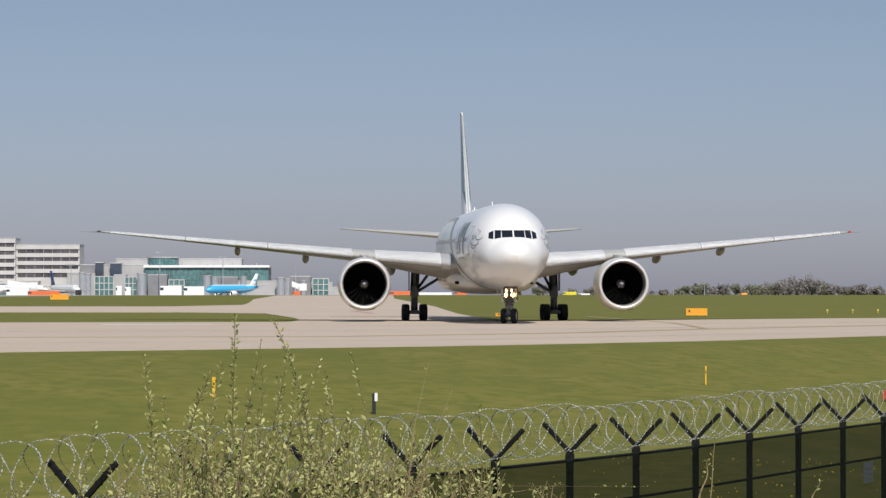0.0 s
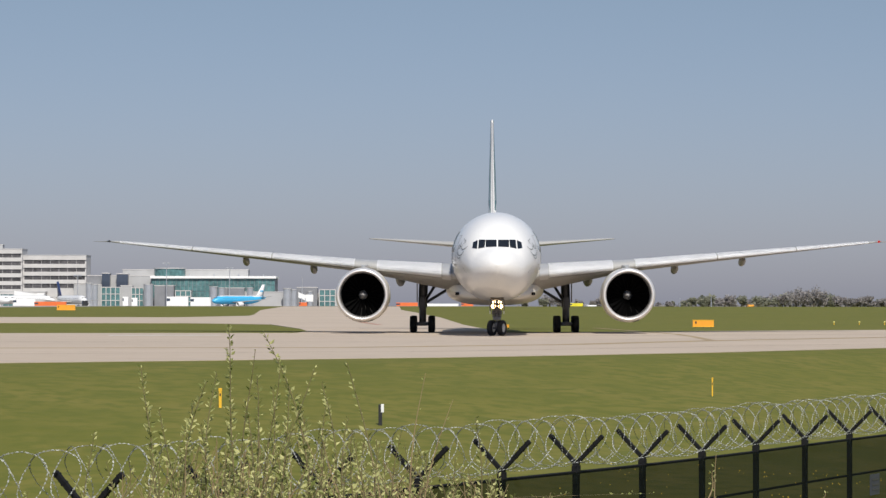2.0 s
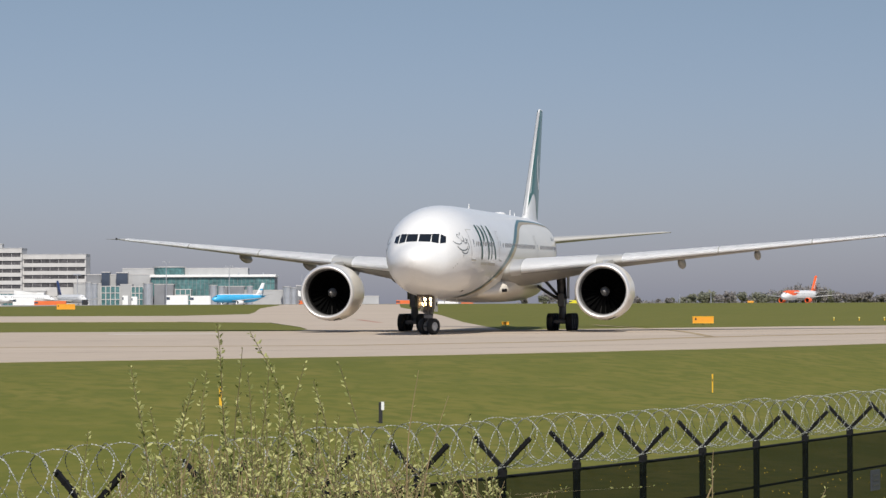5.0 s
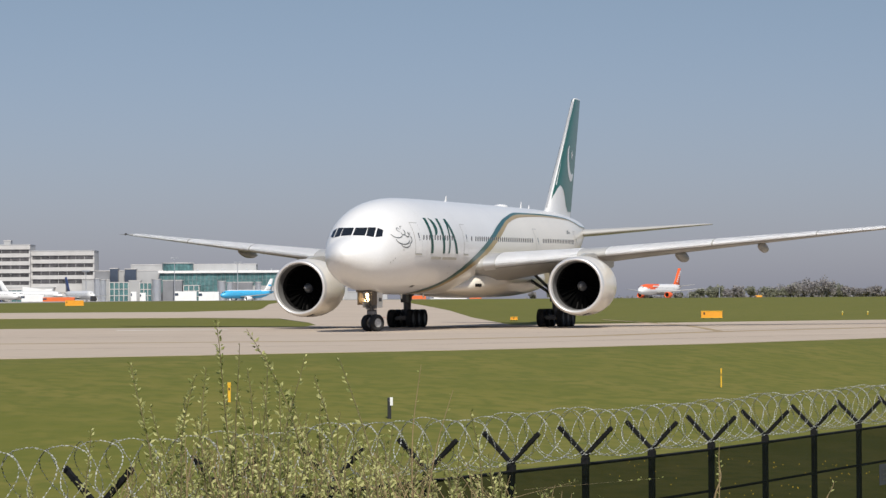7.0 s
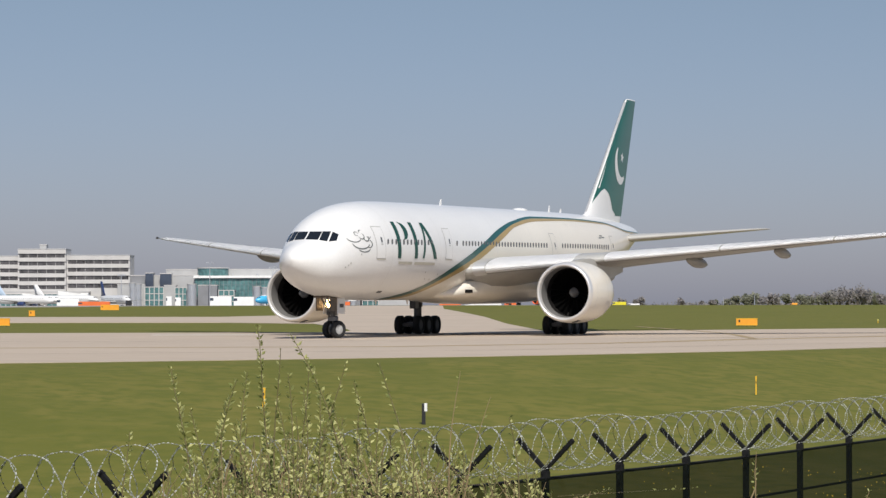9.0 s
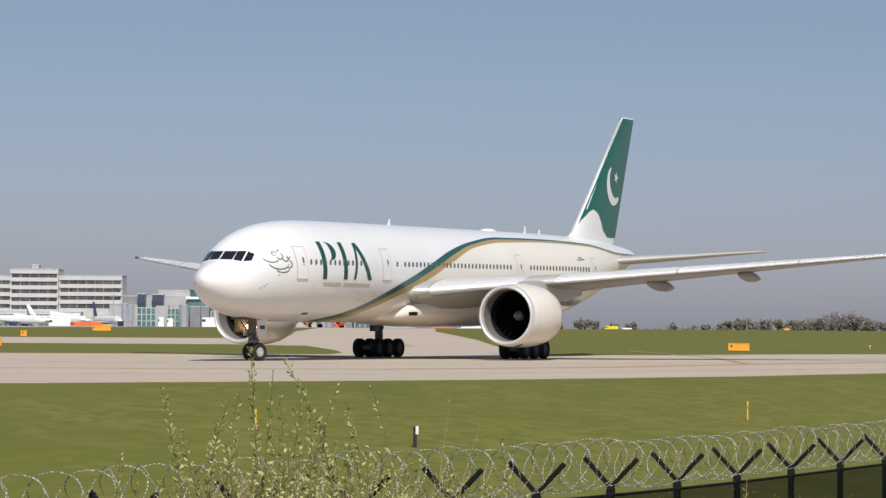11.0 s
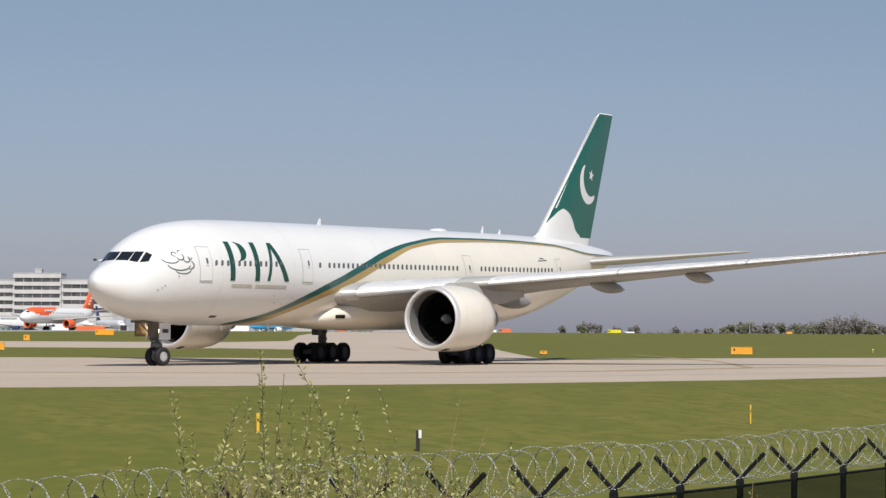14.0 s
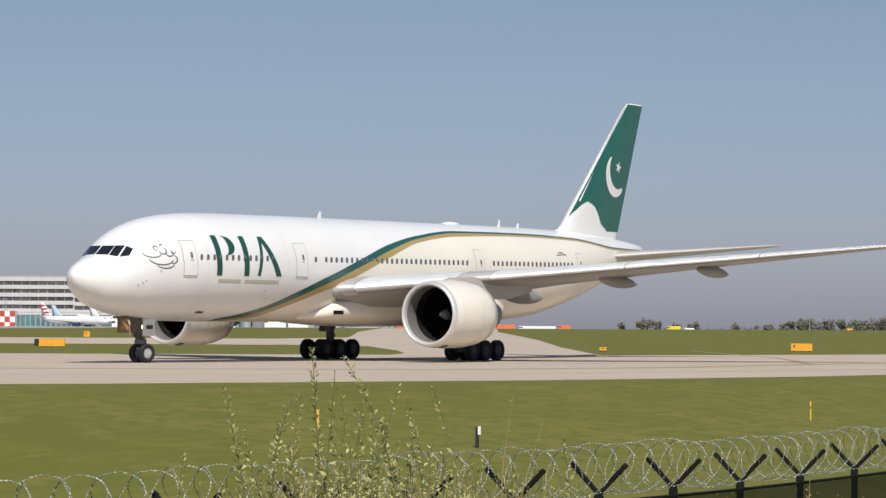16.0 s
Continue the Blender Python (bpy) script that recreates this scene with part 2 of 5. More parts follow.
def slab(name, outline, material, label, lift=0.05, category="pavement"):
    """A pavement sheet over the ground, with real edges: outline of (x, y), cut along y to follow the land."""
    bm = B()
    top = [bm.verts.new((x, y, 0)) for x, y in outline]
    for tri in tessellate_polygon([[Vector((x, y, 0)) for x, y in outline]]):
        a, b, c = (top[k] for k in tri)
        if (b.co - a.co).cross(c.co - a.co).z < 0:
            b, c = c, b
        bm.faces.new((a, b, c))
    for cut in list(range(300, 1000, 40)) + [700, 900, 1100]:
        bmesh.ops.bisect_plane(bm, geom=bm.verts[:] + bm.edges[:] + bm.faces[:], plane_co=(0, cut, 0), plane_no=(0, 1, 0))
    for v in bm.verts:
        v.co.z = (-0.06 if v.co.y < 300 else land(v.co.y)) + lift + 0.01
    rim = [e for e in bm.edges if len(e.link_faces) == 1]
    r = bmesh.ops.extrude_edge_only(bm, edges=rim)
    for v in [g for g in r["geom"] if isinstance(g, bmesh.types.BMVert)]:
        v.co.z -= 0.25
    me = bpy.data.meshes.new(name)
    bm.to_mesh(me)
    bm.free()
    me.materials.append(material)
    return tagged(new(name, me), label, category, "", "structure")


slab("taxiway", [(-420, 84), (-60, 88), (-30, 95), (-15.5, 100.5), (0, 112), (11, 124), (21, 138.5), (60, 175), (300, 330), (420, 400), (420, 470), (300, 395), (100, 282), (29, 238), (4, 214.5), (-11.5, 211.5), (-31.8, 208.5), (-120, 197), (-420, 160)], M_PAVE, "pale weathered concrete taxiway with joint lines", 0.05)
slab("taxiway_cross", [(-19, 304), (-28.9, 413), (-36.9, 388), (-60, 388.5), (-420, 392), (-420, 318), (-48.5, 317.5), (-30, 316)], M_PAVE, "pale concrete parallel taxiway between grass strips", 0.045)
slab("taxiway_branch", [(-12.5, 205), (6, 205), (4.1, 215), (-1.1, 384), (-5.5, 480), (-9.5, 560), (-12, 690), (-40, 690), (-36, 545), (-30, 440), (-28.9, 413), (-19, 304), (-13, 250), (-11.2, 226), (-11.4, 214)], M_PAVE, "pale concrete branch taxiway leading to the apron", 0.045)
slab("apron", [(-900, 930), (900, 930), (900, 1500), (-900, 1500)], M_APRON, "grey concrete apron before the terminal", 0.04)
slab("runway", [(330, 1560), (280, 1560), (-196, 560), (-146, 560)], M_APRON, "grey runway beyond the grass crest", 0.09)


# ---- the airliner: x aft of the nose, y to its right, z up from the ground ----
FUS = [  # x, top, bottom, half width
    (0.0, 4.72, 4.62, 0.05), (0.12, 4.98, 4.32, 0.36), (0.35, 5.20, 4.02, 0.68), (0.8, 5.47, 3.64, 1.08), (1.4, 5.72, 3.28, 1.46), (1.85, 5.90, 3.06, 1.68),
    (2.45, 6.36, 2.86, 1.92), (3.2, 6.92, 2.68, 2.16), (4.2, 7.45, 2.52, 2.43), (5.5, 7.88, 2.41, 2.68), (7, 8.17, 2.34, 2.88), (9, 8.37, 2.30, 3.01),
    (11, 8.45, 2.29, 3.08), (13, 8.49, 2.30, 3.10), (30, 8.64, 2.38, 3.10), (42, 8.72, 2.48, 3.10), (45, 8.73, 2.66, 3.06), (48, 8.72, 3.10, 2.94),
    (52, 8.66, 4.00, 2.48), (56, 8.50, 5.10, 1.80), (60, 8.22, 6.36, 1.02), (62.2, 7.98, 7.08, 0.44), (62.95, 7.85, 7.35, 0.10)]


def fus_at(x):
    return smooth_tab(FUS, x, 1), smooth_tab(FUS, x, 2), smooth_tab(FUS, x, 3)


def fus_y(x, z):
    """Half width of the hull at height z."""
    t, b, w = fus_at(x)
    c, h = (t + b) / 2, (t - b) / 2
    q = 1 - ((z - c) / h) ** 2
    return w * math.sqrt(q) if q > 0 else 0.0


def fus_x(y, z, lo=0.0, hi=9.0):
    """Where the nose surface stands at that y and z."""
    for _ in range(40):
        m = (lo + hi) / 2
        if fus_y(m, z) < abs(y):
            lo = m
        else:
            hi = m
    return hi


STRIPE = [  # x, green top, split, gold bottom
    (11.2, 2.44, 2.34, 2.31), (12.8, 2.76, 2.50, 2.36), (14.2, 3.12, 2.80, 2.52), (16.5, 3.96, 3.58, 3.24), (18.8, 4.78, 4.36, 3.98), (20.5, 5.32, 4.88, 4.46), (22.1, 5.84, 5.42, 4.98),
    (23.0, 6.12, 5.70, 5.28), (26.2, 7.02, 6.68, 6.32), (30.0, 7.68, 7.50, 7.30), (35.0, 8.14, 8.00, 7.80), (44.0, 8.24, 8.13, 8.02), (50.0, 8.14, 8.05, 7.95), (56.5, 7.66, 7.58, 7.48), (62.3, 7.62, 7.57, 7.50)]


def ribbon(k0, k1, side, lift, x0=11.2, x1=62.3, step=0.25, rows=3):
    bm = B()
    n = int((x1 - x0) / step)
    rings = []
    for i in range(n + 1):
        x = x0 + (x1 - x0) * i / n
        a, b = smooth_tab(STRIPE, x, k0), smooth_tab(STRIPE, x, k1)
        t, bt, w = fus_at(x)
        ring = []
        for j in range(rows + 1):
            z = a + (b - a) * j / rows
            z = min(max(z, bt + 0.012), t - 0.004)
            y = fus_y(x, z)
            c, h = (t + bt) / 2, (t - bt) / 2
            nn = Vector((0, y / w ** 2, (z - c) / h ** 2)).normalized()
            ring.append((x, side * (y + nn.y * lift), z + nn.z * lift))
        rings.append(ring)
    loft(bm, rings, close=False)
    return bm


def skin_patch(side, x0, x1, z0, z1, lift, nx=4, nz=5, shear=0.0, edge=None):
    """A thin patch lying on the hull between two x and two z. shear slides the top aft."""
    bm = B()
    rings = []
    for i in range(nx + 1):
        ring = []
        for j in range(nz + 1):
            z = z0 + (z1 - z0) * j / nz
            f = j / nz
            a, b = (x0, x1) if edge is None else edge(f)
            x = a + (b - a) * i / nx + shear * f
            ring.append((x, side * (fus_y(x, z) + lift), z))
        rings.append(ring)
    loft(bm, rings, close=False)
    return bm


def wheel(parent, x, y, z, r, w, rim_mat, label=""):
    """A wheel that turns about its axle: tyre and rim."""
    hub = new("wheel")
    hub.parent = parent
    hub.matrix_basis = pose(x, y, z)
    prof = [(-w * 0.30, r * 0.50), (-w * 0.46, r * 0.62), (-w * 0.50, r * 0.80), (-w * 0.43, r * 0.94), (-w * 0.28, r), (w * 0.28, r), (w * 0.43, r * 0.94), (w * 0.50, r * 0.80), (w * 0.46, r * 0.62), (w * 0.30, r * 0.50)]
    bm = B()
    n = 28
    loft(bm, [[(rr * math.cos(2 * math.pi * k / n), u, rr * math.sin(2 * math.pi * k / n)) for k in range(n)] for u, rr in prof], cap=True)
    part("tyre", bm, M_TYRE, hub, "", True)
    bm = B()
    for s in (-1, 1):
        loft(bm, [[(rr * math.cos(2 * math.pi * k / n), s * u, rr * math.sin(2 * math.pi * k / n)) for k in range(n)] for u, rr in [(w * 0.36, r * 0.54), (w * 0.36, r * 0.46), (w * 0.06, r * 0.38), (w * 0.06, r * 0.24), (w * 0.34, r * 0.18), (w * 0.34, r * 0.02)]], cap=True)
        for k in range(8):
            a = 2 * math.pi * k / 8
            rod(bm, (r * 0.31 * math.cos(a), s * w * 0.04, r * 0.31 * math.sin(a)), (r * 0.31 * math.cos(a), s * w * 0.20, r * 0.31 * math.sin(a)), r * 0.05, n=6)
    part("rim", bm, rim_mat, hub)
    return hub


def wing_z(y):
    return 3.78 + 0.1085 * y


def wing_le(y):
    return 20.35 + 0.722 * (y - 3.1)


def wing_te(y):
    return 34.2 + 0.09 * (y - 3.1) if y < 10 else 34.82 + 0.36 * (y - 10)


def wing_low(y):
    """The lower skin is deeper towards the root."""
    return interp([(2.4, 1.65), (6, 1.45), (10, 1.0), (31, 0.85)], y, 1)


airliner_fans = []


def build_airliner():
    ac = thing("airliner", "white and cream twin-engine wide-body airliner with green and gold stripe, taxiing", "airplane")
    # hull, painted white ahead of and above the stripe, cream behind and below
    bm = B()
    n = 56
    xs = [0.0, 0.05, 0.12, 0.22, 0.35, 0.55, 0.8, 1.1, 1.4, 1.65, 1.85, 2.05, 2.25, 2.45, 2.8, 3.2, 3.7, 4.2, 4.8] + [5.5 + 0.5 * i for i in range(115)] + [62.95]
    rings = []
    for x in xs:
        t, b, w = fus_at(x)
        c, h = (t + b) / 2, (t - b) / 2
        rings.append([(x, w * math.sin(2 * math.pi * k / n), c + h * math.cos(2 * math.pi * k / n)) for k in range(n)])
    loft(bm, rings)
    for f in bm.faces:
        m = f.calc_center_median()
        if m.x > 11.8 and m.z < smooth_tab(STRIPE, m.x, 2):
            f.material_index = 1
    part("fuselage", bm, [M_WHITE, M_CREAM], ac, "glossy white hull turning cream towards the tail", True)
    for s in (-1, 1):
        part("stripe", ribbon(1, 2, s, 0.012), M_TEALG, ac, "sweeping dark green stripe", True)
        part("stripe", ribbon(2, 3, s, 0.012), M_GOLD, ac, "sweeping gold stripe", True)
    # wing-root fairing under the belly
    bm = B()
    fair = [(18.2, 0.4, 2.5, 2.8), (19.6, 2.0, 2.36, 3.2), (21.2, 2.85, 2.22, 3.9), (23.2, 3.36, 2.12, 4.5), (26, 3.62, 2.05, 4.6), (32, 3.62, 2.08, 4.6), (36, 3.4, 2.2, 4.6), (39, 2.9, 2.4, 4.2), (41.5, 1.6, 2.55, 3.4), (42.5, 0.4, 2.6, 2.9)]
    rings = []
    for i in range(50):
        x = 18.2 + 24.3 * i / 49
        w, b, t = (smooth_tab(fair, x, k) for k in (1, 2, 3))
        c, h = (t + b) / 2, (t - b) / 2
        rings.append([(x, w * math.copysign(abs(math.sin(a)) ** 0.75, math.sin(a)), c + h * math.copysign(abs(math.cos(a)) ** 0.75, math.cos(a))) for a in [2 * math.pi * k / 32 for k in range(32)]])
    loft(bm, rings)
    part("belly_fairing", bm, M_CREAM, ac, "cream wing-root fairing", True)
    # ram-air intakes
    for s in (-1, 1):
        bm = B()
        box(bm, 20.6, 21.3, s * 2.75 - 0.14, s * 2.75 + 0.14, 2.78, 3.0, 0.05)
        part("air_intake", bm, M_DARK, ac, "dark air intake")
    # cockpit panes
    for s in (-1, 1):
        for y0, y1, zt0, zt1, zb0, zb1 in ((0.035, 0.76, 6.36, 6.36, 5.89, 5.86), (0.83, 1.25, 6.37, 6.37, 5.85, 5.77), (1.33, 1.64, 6.35, 6.20, 5.76, 5.82)):
            bm = B()
            rings = []
            for i in range(5):
                ring = []
                for j in range(5):
                    f, g = i / 4, j / 4
                    zb, zt = zb0 + (zb1 - zb0) * f, zt0 + (zt1 - zt0) * f
                    z = zb + (zt - zb) * g
                    y = y0 + (y1 - y0) * f - 0.05 * g * (y0 > 0.1)
                    x = fus_x(y, z)
                    ring.append((x - 0.014, s * (y + 0.012), z + 0.012))
                rings.append(ring)
            loft(bm, rings, close=False)
            part("windscreen_pane", bm, M_GLASS, ac, "dark cockpit glass", True)
    # cabin doors: seam frame, leaf, small pane
    for s in (-1, 1):
        for x0, x1, z0, z1 in ((6.1, 7.2, 4.78, 6.76), (16.2, 17.35, 4.88, 6.88), (35.7, 36.75, 5.02, 7.0), (48.9, 49.85, 5.2, 7.1)):
            door = part("cabin_door", skin_patch(s, x0, x1, z0, z1, 0.008), M_SEAM, ac, "cabin door with grey seam", True)
            part("leaf", skin_patch(s, x0 + 0.045, x1 - 0.045, z0 + 0.05, z1 - 0.045, 0.016), M_WHITE if x0 < 20 else M_CREAM, door, "", True)
            part("door_pane", skin_patch(s, x1 - 0.52, x1 - 0.34, z0 + 1.0, z0 + 1.32, 0.022, 1, 2), M_PORT, door)
            part("handle", skin_patch(s, x0 + 0.55, x0 + 0.78, z0 + 0.86, z0 + 0.93, 0.024, 1, 1), M_SEAM, door)
            part("sill_plate", skin_patch(s, x0, x1, z0 - 0.05, z0 + 0.01, 0.03, 2, 1), M_BAR, door)
        # cabin windows
        groups = ((7.55, 13), (18.15, 1), (19.2, 30), (37.85, 20))
        first = None
        for g0, count in groups:
            for i in range(count):
                x = g0 + 0.533 * i
                z = 5.74 + 0.0102 * x
                if first is None:
                    bm = B()
                    ring = [(0.12 * math.copysign(abs(math.cos(a)) ** 0.6, math.cos(a)), 0, 0.19 * math.copysign(abs(math.sin(a)) ** 0.6, math.sin(a))) for a in [2 * math.pi * k / 12 for k in range(12)]]
                    loft(bm, [[(p[0], -0.006 * s, p[2]) for p in ring], [(p[0], 0.006 * s, p[2]) for p in ring]])
                    first = part("cabin_window", bm, M_PORT, ac)
                    first.matrix_basis = pose(x, s * (fus_y(x, z) + 0.012), z)
                else:
                    shared("cabin_window", first, ac, pose(x, s * (fus_y(x, z) + 0.012), z))
        # airline title: plain green bars, a half disc and two leaning bars
        for z0, z1, a0, a1, b0, b1 in ((4.86, 7.10, 8.80, 9.26, 8.76, 9.22), (4.88, 7.12, 11.22, 11.68, 11.20, 11.66), (4.90, 7.14, 14.28, 14.78, 12.98, 13.42), (4.90, 7.10, 12.46, 12.76, 12.98, 13.24)):
            part("title_shape", skin_patch(s, 0, 0, z0, z1, 0.02, 3, 10, 0, lambda f: (a0 + (b0 - a0) * f, a1 + (b1 - a1) * f)), M_TITLE, ac, "dark green title bar", True)
        part("title_shape", skin_patch(s, 0, 0, 5.98, 7.10, 0.02, 3, 12, 0, lambda f: (9.62 + 0.36 * math.sqrt(max(0.0, 1 - (2 * f - 1) ** 2)), 9.74 + 0.80 * math.sqrt(max(0.0, 1 - (2 * f - 1) ** 2)))), M_TITLE, ac, "dark green title half disc", True)
        for a, b in ((9.0, 11.0), (11.35, 14.6)):
            part("title_bar", skin_patch(s, a, b, 4.50, 4.66, 0.02, 6, 1), M_BAR, ac, "small grey-gold lettering bar")
        # flourish by the cockpit: curved strokes
        for cx, cz, rr, a0, a1, wd in ((3.70, 6.00, 0.46, 185, 345, 0.10), (4.12, 5.74, 0.66, 188, 352, 0.12), (4.30, 5.50, 0.50, 205, 352, 0.11), (4.28, 6.12, 0.20, 190, 420, 0.07), (4.62, 6.02, 0.20, 170, 400, 0.07), (3.98, 6.24, 0.13, 0, 300, 0.05), (4.85, 6.1, 0.12, 150, 380, 0.05), (4.35, 6.34, 0.12, 60, 200, 0.05), (4.75, 5.72, 0.26, 250, 430, 0.08)):
            bm = B()
            rings = []
            for i in range(13):
                a = radians(a0 + (a1 - a0) * i / 12)
                wq = wd * math.sin(math.pi * (0.1 + 0.8 * i / 12))
                ring = []
                for r2 in (rr - wq / 2, rr + wq / 2):
                    x, z = 4.3 + 1.22 * (cx - 3.9 + r2 * math.cos(a)), 6.05 + 1.12 * (cz - 6.05 + (0.46 if rr > 0.4 else 0.8) * r2 * math.sin(a))
                    ring.append((x, s * (fus_y(x, z) + 0.018), z))
                rings.append(ring)
            loft(bm, rings, close=False)
            part("flourish", bm, M_FLO, ac, "dark calligraphic flourish")
        for x, z in ((4.4, 5.0), (3.0, 4.2), (3.25, 4.32), (3.45, 4.45), (13.5, 4.0), (13.9, 3.6), (14.7, 3.55), (15.6, 3.9)):
            part("probe", skin_patch(s, x, x + 0.10, z, z + 0.08, 0.03, 1, 1), M_SEAM, ac)
        for a, b, z in ((46.2, 46.75, 6.86), (46.85, 47.5, 6.90), (46.5, 47.1, 7.02)):
            part("tail_mark", skin_patch(s, a, b, z, z + 0.07, 0.02, 2, 1), M_FLO, ac, "small dark mark")
        part("belly_vent", skin_patch(s, 8.6, 9.25, 2.74, 2.86, 0.02, 2, 1), M_INK, ac)
    # faint joints round the hull
    for x in (8.1, 15.4, 25.2, 32.0, 40.6, 47.6):
        bm = B()
        rings = []
        for q in (x, x + 0.022):
            t, b, w = fus_at(q)
            c, h = (t + b) / 2, (t - b) / 2
            rings.append([(q, (w + 0.006) * math.sin(2 * math.pi * k / 72), c + (h + 0.006) * math.cos(2 * math.pi * k / 72)) for k in range(72)])
        loft(bm, rings, cap=False)
        part("panel_seam", bm, M_LINEP, ac, "faint hull joint", True)
    # aerials
    for x, h, l in ((22.6, 0.42, 0.36), (43.2, 0.50, 0.30), (45.6, 0.34, 0.3), (12.0, -0.30, 0.3), (17.0, -0.3, 0.3)):
        t, b, _ = fus_at(x)
        bm = B()
        z0 = t - 0.03 if h > 0 else b + 0.03
        loft(bm, [[(x, -0.03, z0), (x + l, -0.03, z0), (x + l, 0.03, z0), (x, 0.03, z0)], [(x + l * 0.6, -0.012, z0 + h), (x + l, -0.012, z0 + h), (x + l, 0.012, z0 + h), (x + l * 0.6, 0.012, z0 + h)]])
        part("blade_aerial", bm, M_WHITE, ac)
    bm = B()
    bmesh.ops.create_uvsphere(bm, u_segments=24, v_segments=10, radius=1, matrix=Matrix.Translation((37.4, 0, 8.68)) @ Matrix.Diagonal((0.85, 0.5, 0.17, 1)))
    part("satcom_dome", bm, M_WHITE, ac, "", True)

    # wings
    for s in (-1, 1):
        bm = B()
        rings = []
        for y in (2.4, 3.1, 5, 7.5, 10, 13, 17, 21, 25, 28, 29.8, 30.45):
            le, te = wing_le(y), wing_te(y)
            if y > 29.9:
                le += 0.45
            th = interp([(2.4, 0.112), (10, 0.10), (30.5, 0.085)], y, 1)
            rings.append([(p[0], s * p[1], p[2]) for p in wing_section(le, te, y, wing_z(y), th, 10, 0.035 * (1 - y / 30), wing_low(y))])
        loft(bm, rings)
        # lower skin takes the darker grey: shade put into the colour
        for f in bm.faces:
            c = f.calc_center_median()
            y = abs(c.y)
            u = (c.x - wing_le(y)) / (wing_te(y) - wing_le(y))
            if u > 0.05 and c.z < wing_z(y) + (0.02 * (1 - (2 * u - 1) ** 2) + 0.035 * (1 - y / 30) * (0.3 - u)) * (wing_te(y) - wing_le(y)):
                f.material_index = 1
        wing = part("wing", bm, [M_WING, M_UNDER], ac, "light grey swept wing, shade painted on its underside", True)
        # bright leading-edge slats
        for y0, y1 in ((3.9, 8.7), (10.4, 16.8), (16.9, 23.3), (23.4, 29.5)):
            bm = B()
            rings = []
            for y in [y0 + (y1 - y0) * i / 6 for i in range(7)]:
                le, te = wing_le(y), wing_te(y)
                th = interp([(2.4, 0.112), (10, 0.10), (30.5, 0.085)], y, 1)
                sec = wing_section(le, te, y, wing_z(y), th, 22, 0.035 * (1 - y / 30), wing_low(y))
                top = sec[23 - 1 - 8:23 + 2]
                rings.append([(p[0] - 0.03, s * p[1], p[2] + (0.012 if i < 8 else -0.012)) for i, p in enumerate(top)])
            loft(bm, rings, close=False)
            bmesh.ops.solidify(bm, geom=bm.faces[:], thickness=0.01)
            part("slat", bm, M_ALU, wing, "polished metal leading-edge slat")
            bm = B()
            rings = []
            for y in [y0 + (y1 - y0) * i / 6 for i in range(7)]:
                sec = wing_section(wing_le(y), wing_te(y), y, wing_z(y), interp([(2.4, 0.112), (10, 0.10), (30.5, 0.085)], y, 1), 22, 0.035 * (1 - y / 30), wing_low(y))
                a, b = Vector(sec[24]), Vector(sec[25])
                b = a.lerp(b, min(1.0, 0.09 / (b - a).length))
                rings.append([(p.x, s * p.y, p.z - 0.014) for p in (a, b)])
            loft(bm, rings, close=False)
            part("slat_gap", bm, M_STRUT, wing, "dark gap behind the slat")
        # flap-track fairings
        for y, x0, x1, d, wd in ((7.2, 31.6, 37.0, 0.58, 0.38), (13.9, 32.4, 37.2, 0.40, 0.27), (19.3, 34.8, 39.0, 0.36, 0.24)):
            bm = B()
            rings = []
            for i in range(15):
                f = i / 14
                x = x0 + (x1 - x0) * f
                rr = math.sin(math.pi * min(1, f * 1.0 + 0.02)) ** 0.6 if f < 0.98 else 0.06
                zc = wing_z(y) - 0.28 - 0.34 * f * d / 0.5
                rings.append([(x, s * (y + wd * rr * math.cos(a)), zc + d * rr * math.sin(a)) for a in [2 * math.pi * k / 14 for k in range(14)]])
            loft(bm, rings)
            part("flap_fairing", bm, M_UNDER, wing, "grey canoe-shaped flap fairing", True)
        # lights: landing lamp in the root, wingtip lens
        bm = B()
        rings = [[(p[0] - 0.035, s * p[1], p[2]) for p in wing_section(wing_le(y), wing_te(y), y, wing_z(y), 0.111, 22, 0.033, wing_low(y))[17:26]] for y in (3.2, 3.5, 3.85)]
        loft(bm, rings, close=False)
        part("landing_light", bm, M_EDGE, wing, "clear wing-root lamp cover", True)
        bm = B()
        rod(bm, (wing_le(30.3) + 0.25, s * 30.42, wing_z(30.4) + 0.02), (wing_le(30.3) + 1.1, s * 30.72, wing_z(30.4) + 0.04), 0.10, 0.03, 8)
        part("wingtip_light", bm, M_RED if s < 0 else M_STRUT, wing)

        bm = B()
        rings = []
        for y, le, te, dz in ((30.3, 40.4, 42.2, 0.0), (30.9, 41.35, 42.55, 0.03), (31.6, 42.35, 42.95, 0.06), (32.1, 43.0, 43.25, 0.09)):
            rings.append([(p[0], s * p[1], p[2]) for p in wing_section(le, te, y, wing_z(30.3) + dz, 0.075, 6)])
        loft(bm, rings)
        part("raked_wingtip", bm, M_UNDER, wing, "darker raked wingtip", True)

        # engine: x from the lip
        ey, ez, ex = s * 9.6, 2.80, 20.05
        eng = new("engine")
        eng.parent = ac
        eng.matrix_basis = pose(ex, ey, ez)
        tagged(eng, "large cream turbofan with bright metal inlet lip")
        bm = B()
        revolve(bm, [(0.30, 1.905), (0.8, 1.955), (1.6, 1.985), (2.6, 1.985), (3.6, 1.93), (4.4, 1.82), (5.05, 1.66), (5.05, 1.62), (4.2, 1.6)], 0, 0, 0, 64)
